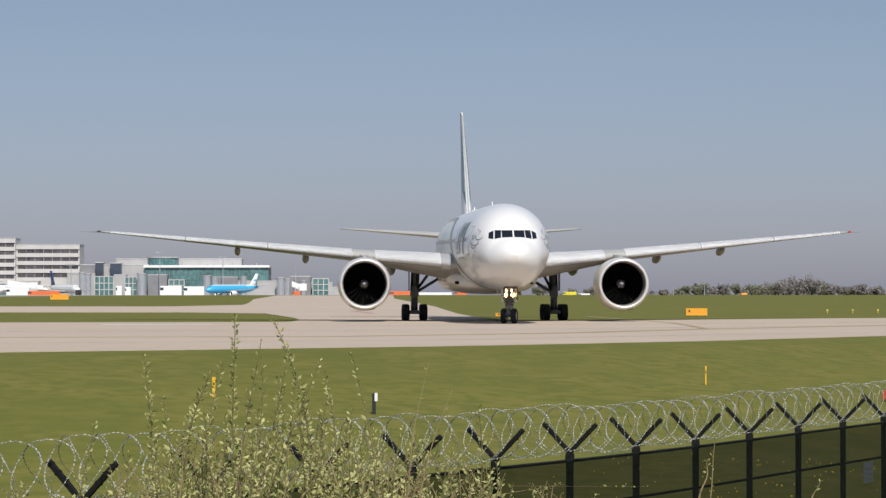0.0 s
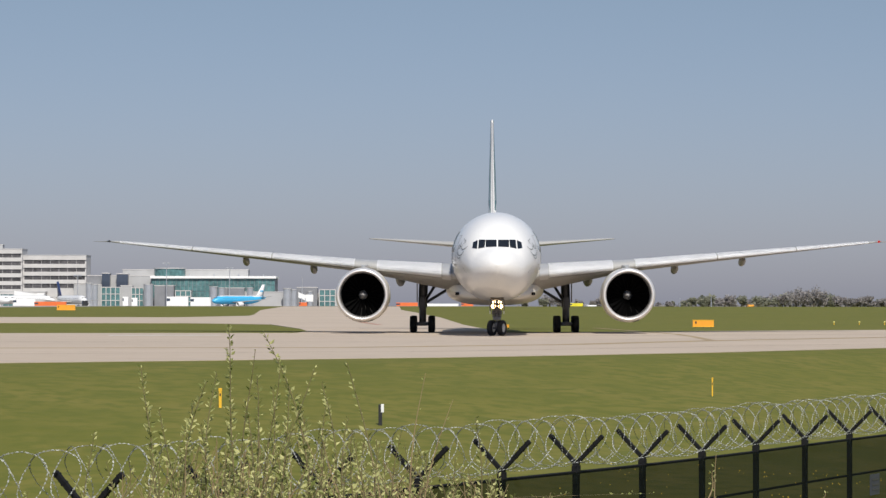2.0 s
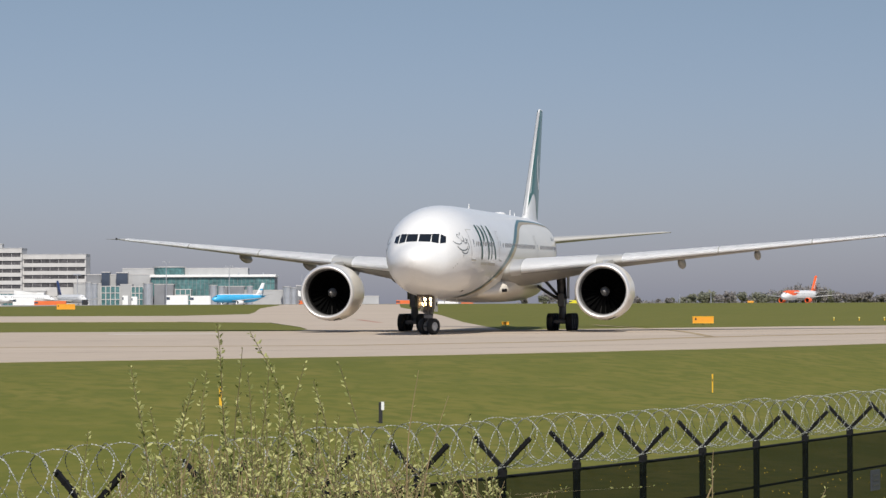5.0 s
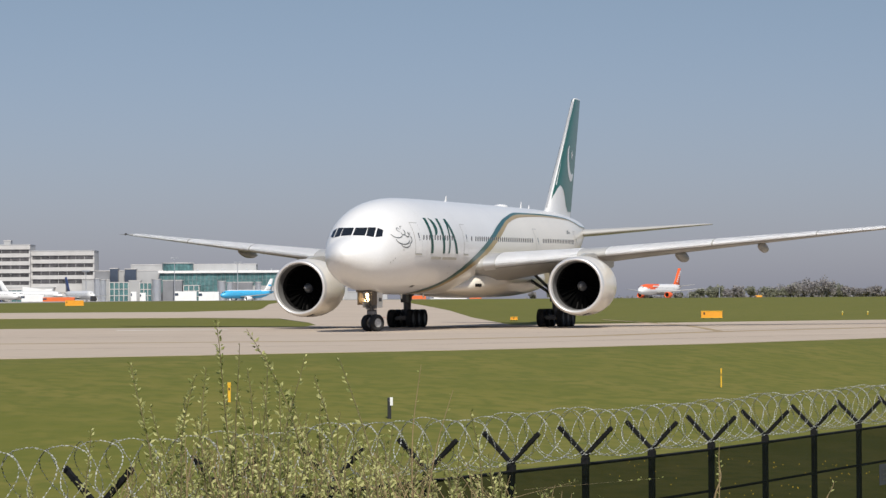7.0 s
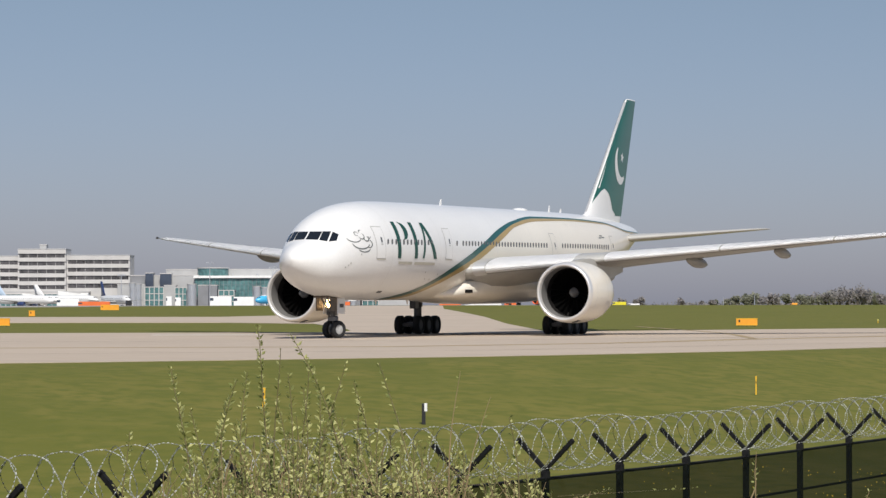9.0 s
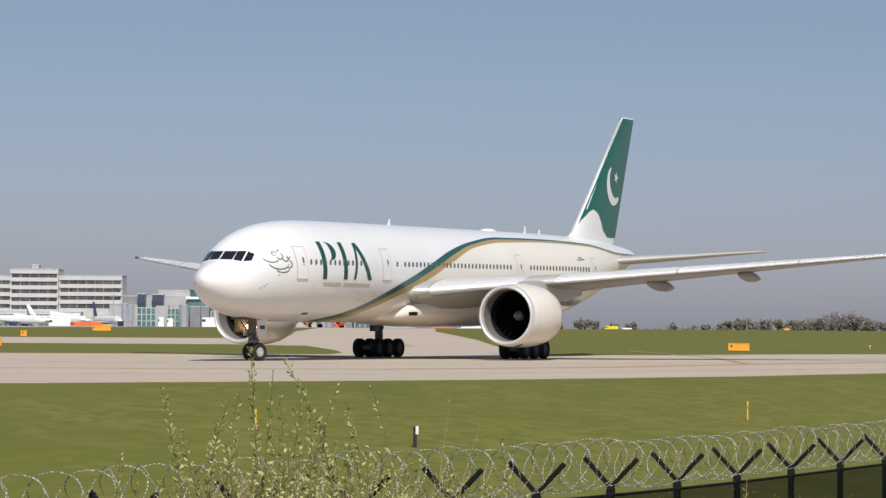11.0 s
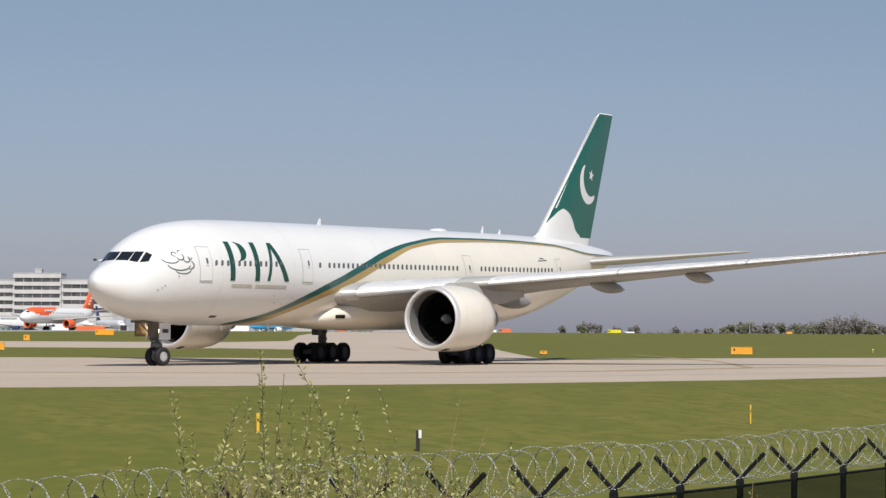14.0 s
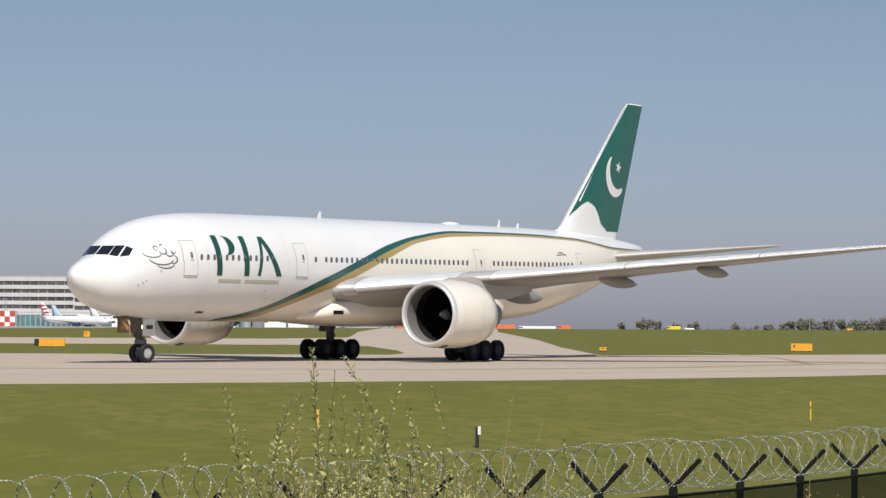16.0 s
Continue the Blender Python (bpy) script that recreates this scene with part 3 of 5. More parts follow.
        part("cowling", bm, M_CREAM, eng, "cream fan cowl, slightly sooty", True)
        bm = B()
        revolve(bm, [(0.302, 1.908), (0.16, 1.872), (0.05, 1.82), (0.0, 1.75), (0.03, 1.69), (0.12, 1.645), (0.32, 1.61)], 0, 0, 0, 64)
        part("inlet_lip", bm, M_LIP, eng, "bright bare-metal inlet lip", True)
        bm = B()
        revolve(bm, [(0.32, 1.61), (0.7, 1.575), (1.2, 1.565)], 0, 0, 0, 64)
        part("inlet_duct", bm, M_DUCT, eng, "", True)
        bm = B()
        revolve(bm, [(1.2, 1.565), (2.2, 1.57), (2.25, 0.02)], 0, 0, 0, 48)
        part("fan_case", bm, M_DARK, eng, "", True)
        fan = new("fan")
        fan.parent = eng
        fan.matrix_basis = pose(1.9, 0, 0)
        airliner_fans.append(fan)
        blade = None
        for k in range(22):
            a = 2 * math.pi * k / 22
            if blade is not None:
                shared("fan_blade", blade, fan, Matrix.Rotation(a, 4, "X"))
                continue
            bm = B()
            rings = []
            for r, tw, ch in ((0.34, 15, 0.30), (0.8, 32, 0.36), (1.2, 48, 0.40), (1.54, 60, 0.38)):
                t = radians(tw)
                ux, ut = math.cos(t) * ch / 2, math.sin(t) * ch / 2
                pts = []
                for q, th in ((-1, 0.0), (0, 0.012), (1, 0.0), (0, -0.012)):
                    off = ut * q
                    ca, sa = math.cos(a), math.sin(a)
                    pts.append((ux * q + th, r * ca - off * sa, r * sa + off * ca))
                rings.append(pts)
            loft(bm, rings)
            blade = part("fan_blade", bm, M_BLADE, fan)
        bm = B()
        revolve(bm, [(-0.56, 0.01), (-0.54, 0.05), (-0.42, 0.13), (-0.2, 0.22), (0.1, 0.30), (0.2, 0.35)], 0, 0, 0, 32)
        part("spinner", bm, M_SPIN, fan, "grey spinner cone", True)
        bm = B()
        rings = []
        for i in range(26):
            f = i / 25
            a = 4.6 * f + 0.4
            u, r = -0.52 + 0.30 * f, 0.065 + 0.145 * f
            ca, sa = math.cos(a), math.sin(a)
            rings.append([(u - 0.012, r * ca, r * sa), (u + 0.05 + 0.05 * f - 0.012, (r + 0.03) * ca, (r + 0.03) * sa)])
        loft(bm, rings, close=False)
        part("spinner_swirl", bm, M_WHITE, fan, "white spiral mark")
        bm = B()
        revolve(bm, [(4.1, 1.3), (5.0, 1.22), (6.0, 1.0), (7.0, 0.74), (7.0, 0.66), (6.6, 0.6)], 0, 0, 0, 40)
        part("core_cowl", bm, M_HOT, eng, "", True)
        bm = B()
        revolve(bm, [(6.5, 0.52), (7.1, 0.42), (7.9, 0.08), (7.95, 0.01)], 0, 0, 0, 24)
        part("exhaust_plug", bm, M_HOT, eng, "", True)
        bm = B()
        box(bm, 0.62, 1.02, -0.22, 0.22, -1.985, -1.9)
        bmesh.ops.rotate(bm, verts=bm.verts[:], cent=(0, 0, 0), matrix=Matrix.Rotation(radians(-17), 3, "X"))
        part("drain_panel", bm, M_INK, eng, "dark drain opening")
        for u, r in ((1.02, 1.972), (3.05, 1.972), (4.30, 1.842)):
            bm = B()
            revolve(bm, [(u, r), (u + 0.03, r)], 0, 0, 0, 64)
            part("panel_seam", bm, M_LINEP, eng, "faint cowl seam", True)
        bm = B()
        rings = []
        for x, zl, zt, w in ((1.6, 1.9, 1.98, 0.03), (2.6, 1.7, 2.14, 0.2), (4.4, 1.5, 2.22, 0.28), (6.2, 0.9, 2.05, 0.3), (8.5, 0.95, 1.8, 0.26), (11.5, 1.4, 1.8, 0.08)):
            rings.append([(x, -w, zl), (x, w, zl), (x, w, zt), (x, -w, zt)])
        loft(bm, rings)
        part("pylon", bm, M_WING, eng, "grey engine pylon")

        # tailplane
        bm = B()
        rings = []
        for y, le, te, z, th in ((0.6, 54.9, 61.9, 6.95, 0.10), (2.0, 55.9, 62.2, 7.05, 0.10), (6.0, 58.9, 63.15, 7.42, 0.09), (10.2, 62.0, 64.15, 7.80, 0.08), (10.7, 62.75, 64.2, 7.84, 0.06)):
            rings.append([(p[0], s * p[1], p[2]) for p in wing_section(le, te, y, z, th, 8)])
        loft(bm, rings)
        part("tailplane", bm, M_WING, ac, "grey horizontal tailplane", True)

    # fin: white base, green panel with pale crescent and star
    def fin_le(z):
        return 51.15 + (z - 8.85) * (60.5 - 51.15) / (18.08 - 8.85)

    def fin_te(z):
        return 59.3 + (z - 8.6) * (62.95 - 59.3) / (18.08 - 8.6)

    bm = B()
    rings = []
    for z in (7.9, 8.5, 8.85, 10, 12, 14, 16, 17.6, 18.0, 18.1):
        le, te = fin_le(z), fin_te(z)
        if z < 8.85:
            le = 51.15 - (8.85 - z) * 3.4
        if z > 17.9:
            le += (z - 17.9) * 2
        up = []
        for i in range(13):
            u = 0.5 * (1 - math.cos(math.pi * i / 12))
            up.append((le + u * (te - le), fin_half(u, te - le), z))
        rings.append(up + [(p[0], -p[1], p[2]) for p in up[-2:0:-1]])
    loft(bm, rings)
    fin = part("fin", bm, M_WHITE, ac, "white-based vertical fin", True)

    def fin_pt(x, z, s, lift):
        le, te = fin_le(z), fin_te(z)
        u = min(1, max(0, (x - le) / (te - le)))
        return (x, s * (fin_half(u, te - le) + lift), z)

    hump = [(8.95, 51.6, 57.4), (9.3, 51.75, 56.6), (9.9, 52.55, 56.15), (10.3, 53.3, 55.8), (10.6, 53.85, 55.4), (10.84, 54.55, 54.65)]
    for s in (-1, 1):
        bm = B()
        zs = [10.84 + (18.02 - 10.84) * i / 24 for i in range(25)]
        loft(bm, [[fin_pt(fin_le(z) + 0.20 + (fin_te(z) - fin_le(z) - 0.22) * j / 10, z, s, 0.012) for j in range(11)] for z in zs], close=False)
        zs = [8.85 + (10.84 - 8.85) * i / 14 for i in range(15)]
        loft(bm, [[fin_pt(max(smooth_tab(hump, z, 2), 0) + (fin_te(z) - 0.02 - smooth_tab(hump, z, 2)) * j / 6, z, s, 0.012) for j in range(7)] for z in zs], close=False)
        loft(bm, [[fin_pt(fin_le(z) + 0.20 + max(0.0, smooth_tab(hump, z, 1) - fin_le(z) - 0.20) * j / 4, z, s, 0.012) for j in range(5)] for z in zs[2:]], close=False)
        part("fin_panel", bm, M_GREEN, fin, "deep green fin panel", True)
        bm = B()
        rings = []
        for i in range(29):
            f = i / 28
            a = radians(118 + (318 - 118) * f)
            po = (58.75 + 1.52 * math.cos(a), 12.82 + 1.52 * math.sin(a))
            d = Vector((po[0] - 59.16, po[1] - 13.22))
            d = d.normalized() * min(d.length, 1.34)
            pi_ = (59.16 + d.x, 13.22 + d.y)
            rings.append([fin_pt(po[0], po[1], s, 0.022), fin_pt(pi_[0], pi_[1], s, 0.022)])
        loft(bm, rings, close=False)
        part("crescent", bm, M_WHITE, fin, "pale crescent mark")
        bm = B()
        c = bm.verts.new(fin_pt(59.15, 13.42, s, 0.024))
        ring = [bm.verts.new(fin_pt(59.15 + rr * math.sin(a), 13.42 + rr * math.cos(a), s, 0.024)) for a, rr in [(math.pi * k / 5 + 0.25, 0.46 if k % 2 == 0 else 0.19) for k in range(10)]]
        for i in range(10):
            bm.faces.new((c, ring[i], ring[(i + 1) % 10]))
        part("star", bm, M_WHITE, fin, "pale star mark")
    bm = B()
    loft(bm, [[(fin_le(z) + dx, y, z) for dx, y in ((0.19, 0.13), (0.04, 0.06), (-0.025, 0.0), (0.04, -0.06), (0.19, -0.13))] for z in (9.0, 12.0, 15.0, 17.8)], close=False)
    part("fin_leading_edge", bm, M_EDGE, fin, "bare-metal leading edge", True)

    # nose gear
    gear = new("nose_gear")
    gear.parent = ac
    gear.matrix_basis = pose(5.95, 0, 0)
    tagged(gear, "steel nose gear with twin wheels and lit lamps")
    bm = B()
    rod(bm, (0, 0, 0.5), (-0.1, 0, 1.25), 0.085, n=14)
    rod(bm, (-0.1, 0, 1.15), (-0.25, 0, 2.7), 0.15, n=14)
    rod(bm, (0, -0.48, 0.53), (0, 0.48, 0.53), 0.07, n=12)
    rod(bm, (0.1, 0, 0.7), (0.42, 0, 1.0), 0.05)
    rod(bm, (0.42, 0, 1.0), (0.05, 0, 1.4), 0.05)
    rod(bm, (-0.2, -0.12, 1.5), (-1.6, -0.22, 2.6), 0.05)
    rod(bm, (-0.2, 0.12, 1.5), (-1.6, 0.22, 2.6), 0.05)
    box(bm, -0.35, 0.1, -0.26, 0.26, 1.05, 1.28, 0.04)
    rod(bm, (-0.30, -0.34, 1.55), (-0.30, 0.34, 1.55), 0.06)
    rod(bm, (-0.12, -0.30, 1.30), (-0.12, 0.30, 1.30), 0.075)
    box(bm, -0.34, -0.12, -0.34, -0.14, 1.40, 1.70, 0.03)
    box(bm, -0.34, -0.12, 0.14, 0.34, 1.40, 1.70, 0.03)
    box(bm, -0.30, 0.0, -0.17, 0.17, 0.62, 0.86, 0.04)
    part("strut", bm, M_LEG, gear, "grey painted oleo strut")
    bm = B()
    for y in (-0.16, -0.09, 0.10, 0.17):
        pts = [(-0.24, y, 2.3), (-0.38, y * 1.3, 1.6), (-0.26, y * 1.2, 1.1), (-0.10, y * 0.9, 0.7)]
        for a, b in zip(pts, pts[1:]):
            rod(bm, a, b, 0.018, n=6)
    part("hose", bm, M_HUB, gear, "black hydraulic hoses")
    for y, z, r in ((-0.23, 1.98, 0.15), (0.23, 1.98, 0.15), (-0.19, 2.27, 0.11), (0.19, 2.27, 0.11)):
        bm = B()
        rod(bm, (-0.42, y, z), (-0.22, y, z), r * 1.15, r * 0.7, 16)
        lamp = part("lamp", bm, M_LEG, gear, "lit landing lamp")
        bm = B()
        rod(bm, (-0.44, y, z), (-0.415, y, z), r, n=16)
        part("lens", bm, M_LAMP if z < 2.2 else M_LAMP2, lamp, "glowing warm lens")
    for s in (-1, 1):
        bm = B()
        box(bm, -1.55, -0.62, s * 0.46 - 0.03, s * 0.46 + 0.03, 1.66, 2.45, 0.02)
        part("gear_door", bm, [M_BAY], gear, "forward gear door, bronze inside")
        bm = B()
        box(bm, -0.50, 0.55, s * 0.46 - 0.03, s * 0.46 + 0.03, 1.48, 2.42, 0.02)
        d = part("gear_door", bm, M_WHITE, gear, "white gear door with a dark code bar")
        bm = B()
        box(bm, -0.25, 0.32, s * 0.50 - 0.006, s * 0.50 + 0.006, 1.86, 2.08)
        part("code_bar", bm, M_INK, d, "dark registration bar")
    bm = B()
    box(bm, -2.0, 0.8, -0.43, 0.43, 2.43, 2.56)
    part("gear_bay", bm, M_BAY, gear, "dark bronze wheel bay")
    wheels = [(wheel(gear, 0, s * 0.36, 0.53, 0.53, 0.38, M_RIM), 0.53) for s in (-1, 1)]
    # main gear
    for s in (-1, 1):
        gear = new("main_gear")
        gear.parent = ac
        gear.matrix_basis = pose(31.78, s * 5.45, 0)
        tagged(gear, "dark six-wheel main landing gear")
        bm = B()
        rod(bm, (0, 0, 0.75), (0, 0, 2.1), 0.27, n=16)
        rod(bm, (0, 0, 1.9), (-0.2, -s * 0.1, 4.5), 0.34, n=16)
        box(bm, -0.95, -0.25, -0.22, 0.22, 1.75, 2.7, 0.06)
        rod(bm, (0, 0, 2.1), (0.3, -s * 2.6, 3.7), 0.11)
        rod(bm, (0, -s * 0.2, 2.4), (-2.4, -s * 1.2, 3.9), 0.11)
        rod(bm, (0.1, 0, 1.0), (0.5, 0, 1.5), 0.06)
        rod(bm, (0.5, 0, 1.5), (0.15, 0, 2.0), 0.06)
        part("strut", bm, M_STRUT, gear, "dark steel leg with braces")
        bm = B()
        box(bm, -1.7, 1.7, -0.16, 0.16, 0.52, 0.82, 0.06)
        for x in (-1.46, 0, 1.46):
            rod(bm, (x, -0.72, 0.635), (x, 0.72, 0.635), 0.08)
            box(bm, x - 0.2, x + 0.2, -0.42, 0.42, 0.5, 0.78, 0.05)
        part("bogie", bm, M_STRUT, gear)
        bm = B()
        box(bm, -0.6, 0.6, s * 0.42 - 0.03, s * 0.42 + 0.03, 2.3, 4.3, 0.02)
        part("gear_door", bm, M_UNDER, gear, "grey leg door")
        for x in (-1.46, 0, 1.46):
            for y in (-0.69, 0.69):
                wheels.append((wheel(gear, x, y, 0.635, 0.635, 0.50, M_HUB), 0.635))
    return ac, wheels


def fin_half(u, c):
    u = max(0.0, u)
    return 0.105 * c * 5 * 0.92 * (0.2969 * math.sqrt(u) - 0.126 * u - 0.3516 * u * u + 0.2843 * u ** 3 - 0.1015 * u ** 4) * 0.95 + 0.01


airliner, airliner_wheels = build_airliner()

# seconds, x, y of the nose over the ground, heading (degrees)
TAXI = [
    (0, 4.88, 191.55, 3.00),
    (0.5, 4.62, 190.22, 2.33),
    (1, 4.27, 188.85, 1.58),
    (1.5, 3.78, 187.46, 0.70),
    (2, 3.13, 186.06, -0.51),
    (2.5, 2.37, 184.66, -1.82),
    (3, 1.50, 183.23, -3.33),
    (5.5, -3.34, 175.97, -10.78),
    (6, -4.48, 174.56, -12.36),
    (6.5, -5.64, 173.17, -13.97),
    (7, -6.89, 171.87, -15.60),
    (7.5, -8.12, 170.68, -17.16),
    (8, -9.38, 169.55, -18.71),
    (8.5, -10.58, 168.44, -20.14),
    (11, -16.13, 162.97, -25.87),
    (11.5, -17.07, 162.00, -26.67),
    (12, -18.00, 161.06, -27.28),
    (12.5, -18.85, 160.06, -27.78),
    (13, -19.73, 158.91, -28.28),
    (13.5, -20.62, 157.74, -28.77),
    (14, -21.56, 156.59, -29.22),
    (14.5, -22.47, 155.47, -29.64),
    (15, -23.42, 154.32, -30.03),
    (15.5, -24.36, 153.22, -30.40),
    (16, -25.36, 152.17, -30.72)
]


# ---- markings on the pavement ----
M_LINE = ground_mat("worn_yellow_line", [(0.33, 0.24, 0.12), (0.38, 0.29, 0.15), (0.32, 0.26, 0.19)], [6.0, 0.7], 0.8)
M_LINEW = ground_mat("worn_white_line", [(0.62, 0.60, 0.56), (0.5, 0.48, 0.44)], [3.0], 0.8)
M_JOINT = ground_mat("joint_sealant", [(0.20, 0.17, 0.14), (0.26, 0.22, 0.18)], [5.0], 0.85)
M_RUST = ground_mat("faded_red_line", [(0.38, 0.20, 0.15), (0.41, 0.27, 0.21)], [5.0], 0.85)


def painted(name, pts, width, material, label, z=0.004):
    bm = B()
    rings = []
    for i, (x, y) in enumerate(pts):
        a, b = Vector(pts[max(0, i - 1)]), Vector(pts[min(len(pts) - 1, i + 1)])
        d = (b - a).normalized()
        nx, ny = -d.y * width / 2, d.x * width / 2
        zz = (-0.06 if y < 300 else land(y)) + 0.06 + z
        rings.append([(x + nx, y + ny, zz), (x - nx, y - ny, zz)])
    loft(bm, rings, close=False)
    return link(name, bm, material, None, label, False, "structure", "marking")


painted("centre_line", [(-120, 118), (-60, 127), (-21, 135), (-5, 137.5), (6.3, 149), (15.3, 166), (28, 184), (80, 232), (300, 360)], 1.9, M_LINE, "worn ochre taxiway centre line")
painted("turn_line", [(13.2, 262), (14.8, 230), (16.2, 203), (15.9, 186), (15.3, 168)], 0.55, M_LINE, "worn yellow turn-off line", 0.008)
painted("edge_line", [(-23, 193), (-18, 193.5), (-15.6, 194)], 2.6, M_LINEW, "worn white edge line")
painted("joint_line", [(-120, 108), (-60, 112), (-21, 118), (0, 126), (14, 143), (30, 160), (100, 212)], 0.22, M_JOINT, "dark pavement joint")
painted("joint_line", [(-120, 150), (-40, 157), (0, 163), (20, 178), (60, 205)], 0.3, M_JOINT, "dark pavement joint")
painted("joint_line", [(-120, 172), (-40, 178), (0, 186), (30, 205), (80, 240)], 0.3, M_JOINT, "dark pavement joint")
painted("stop_line", [(-10.5, 330), (-6.5, 290), (-4.0, 262), (-2.6, 238)], 0.8, M_RUST, "faded red line across the branch taxiway")

# ---- signs and markers on the grass ----
M_SIGN = mat("sign_orange_yellow", (0.85, 0.36, 0.03), 0.45, 0, 0.06, 0.6)
M_SIGNY = mat("marker_yellow", (0.80, 0.46, 0.03), 0.5, 0, 0.08, 0.4)
M_BLACK = mat("black_plastic", (0.02, 0.02, 0.022), 0.5, 0, 0.15, 0.3)
M_WPLATE = mat("white_plate", (0.78, 0.78, 0.76), 0.5, 0, 0.06, 0.3)


def taxi_sign(x, y, w, h, black=False, turn=0.0):
    z = land(y, x)
    ob = thing("taxiway_sign", "orange-yellow taxiway sign board on short legs in the grass", "sign", pose(x, y, z, 0, 0, turn), "taxiway signs")
    bm = B()
    box(bm, -w / 2, w / 2, -0.12, 0.12, 0.12, 0.12 + h, 0.02)
    part("board", bm, M_SIGN, ob)
    bm = B()
    for a, b, c, d in ((-w / 2 - 0.02, w / 2 + 0.02, 0.10, 0.14), (-w / 2 - 0.02, w / 2 + 0.02, 0.1 + h, 0.14 + h)):
        box(bm, a, b, -0.14, 0.14, c, d)
    part("frame", bm, M_SIGNY, ob)
    for u in (-0.38, 0, 0.38):
        bm = B()
        rod(bm, (u * w, 0, -0.02), (u * w, 0, 0.14), 0.04, n=8)
        part("leg", bm, M_BLACK, ob)
    bm = B()
    if black:
        box(bm, -w / 2 - 0.45, -w / 2 - 0.03, -0.12, 0.12, 0.12, 0.12 + h, 0.02)
        part("number_panel", bm, M_BLACK, ob, "black side panel")
    else:
        box(bm, -w / 2 + 0.22, -w / 2 + 0.36, -0.128, -0.118, 0.12 + h * 0.45, 0.12 + h * 0.8)
        part("symbol", bm, M_BLACK, ob, "small dark mark")
    return ob


taxi_sign(23.4, 264, 1.95, 0.62)
taxi_sign(-47.75, 275, 2.5, 0.66, True)
taxi_sign(-71.0, 530, 3.4, 0.95)
taxi_sign(-64.2, 398, 0.85, 0.75)
taxi_sign(5.0, 255, 0.62, 0.24)


def marker_post(x, y, h, w, body, cap, label):
    z = land(y, x)
    ob = thing("marker_post", label, "post", pose(x, y, z), "marker posts")
    bm = B()
    box(bm, -w / 2, w / 2, -w / 3, w / 3, -0.02, h, w * 0.12)
    post = part("post", bm, body, ob)
    bm = B()
    if cap is M_WPLATE:
        box(bm, 0.02, w * 0.95, -w / 3 - 0.02, -w / 3 - 0.004, h * 0.62, h * 1.02)
        part("plate", bm, cap, ob, "small white plate")
    else:
        box(bm, -w * 0.62, w * 0.62, -w * 0.42, w * 0.42, h * 0.86, h * 1.04, w * 0.1)
        part("cap", bm, cap, ob)
        bm = B()
        box(bm, -w * 0.25, w * 0.25, -w / 3 - 0.012, -w / 3 - 0.004, h * 0.62, h * 0.76)
        part("number_bar", bm, M_BLACK, ob, "dark number bar")
    return ob


def on_slope(az, el, y0=66, y1=140):
    """Where a line of sight from the camera meets the slope."""
    y = y0
    while y < y1:
        if EYE.z + el * y <= land(y, az * y):
            return az * y, y
        y += 0.1
    return az * y1, y1


for az, el, h, w, body, cap, label in ((-0.0800, -0.0355, 0.56, 0.085, M_SIGNY, M_SIGNY, "yellow marker post with a number, standing in grass"),
                                       (0.0918, -0.0314, 0.62, 0.045, M_SIGNY, M_SIGNY, "slim yellow marker post in grass"),
                                       (-0.0241, -0.0417, 0.60, 0.11, M_BLACK, M_WPLATE, "black marker post with a white plate in grass")):
    x, y = on_slope(az, el)
    marker_post(x, y, h, w, body, cap, label)


def red_board(x, y):
    ob = thing("marker_board", "small red marker board standing in the grass", "sign", pose(x, y, land(y, x)))
    bm = B()
    box(bm, -0.24, 0.24, -0.03, 0.03, 0.12, 0.40, 0.01)
    part("board", bm, M_RED, ob)
    for u in (-0.16, 0.16):
        bm = B()
        rod(bm, (u, 0, -0.02), (u, 0, 0.14), 0.02, n=6)
        part("leg", bm, M_BLACK, ob)


red_board(*on_slope(0.1560, -0.0378))


def edge_light(x, y):
    ob = thing("edge_light", "small yellow taxiway edge light", "light", pose(x, y, land(y, x)), "edge lights")
    bm = B()
    rod(bm, (0, 0, -0.02), (0, 0, 0.22), 0.05, n=8)
    part("stem", bm, M_SIGNY, ob)
    bm = B()
    bmesh.ops.create_uvsphere(bm, u_segments=10, v_segments=6, radius=0.10, matrix=Matrix.Translation((0, 0, 0.3)))
    part("lens", bm, mat("edge_lens", (0.85, 0.75, 0.25), 0.2), ob)


for x, y in ((41.1, 306), (43.8, 306), (46.5, 306), (49.2, 306)):
    edge_light(x, y)

# ---- perimeter fence with razor wire ----
M_POST = mat("black_fence_paint", (0.012, 0.012, 0.013), 0.7, 0.0, 0.2, 0.3, spec=0.2)
M_MESH = mesh_mat("dark_weld_mesh", (0.006, 0.009, 0.006), 0.77)
M_RAZOR = mat("galvanised_razor_wire", (0.25, 0.255, 0.22), 0.6, 0.1, 0.25, 0.2)
M_BARB = mat("bright_barb_steel", (0.43, 0.44, 0.41), 0.6, 0.0, 0.2, 0.2)
FX, FY, UX, UY = 0.77, 42.0, 1.199, 2.507
fence_dir = Vector((UX, UY, 0)).normalized()
fence_out = Vector((fence_dir.y, -fence_dir.x, 0))


def fork(k):
    return Vector((FX + k * UX, FY + k * UY, -0.39 - 0.02 * k - 0.055 * math.exp(-((k - 2.5) / 3.0) ** 2)))


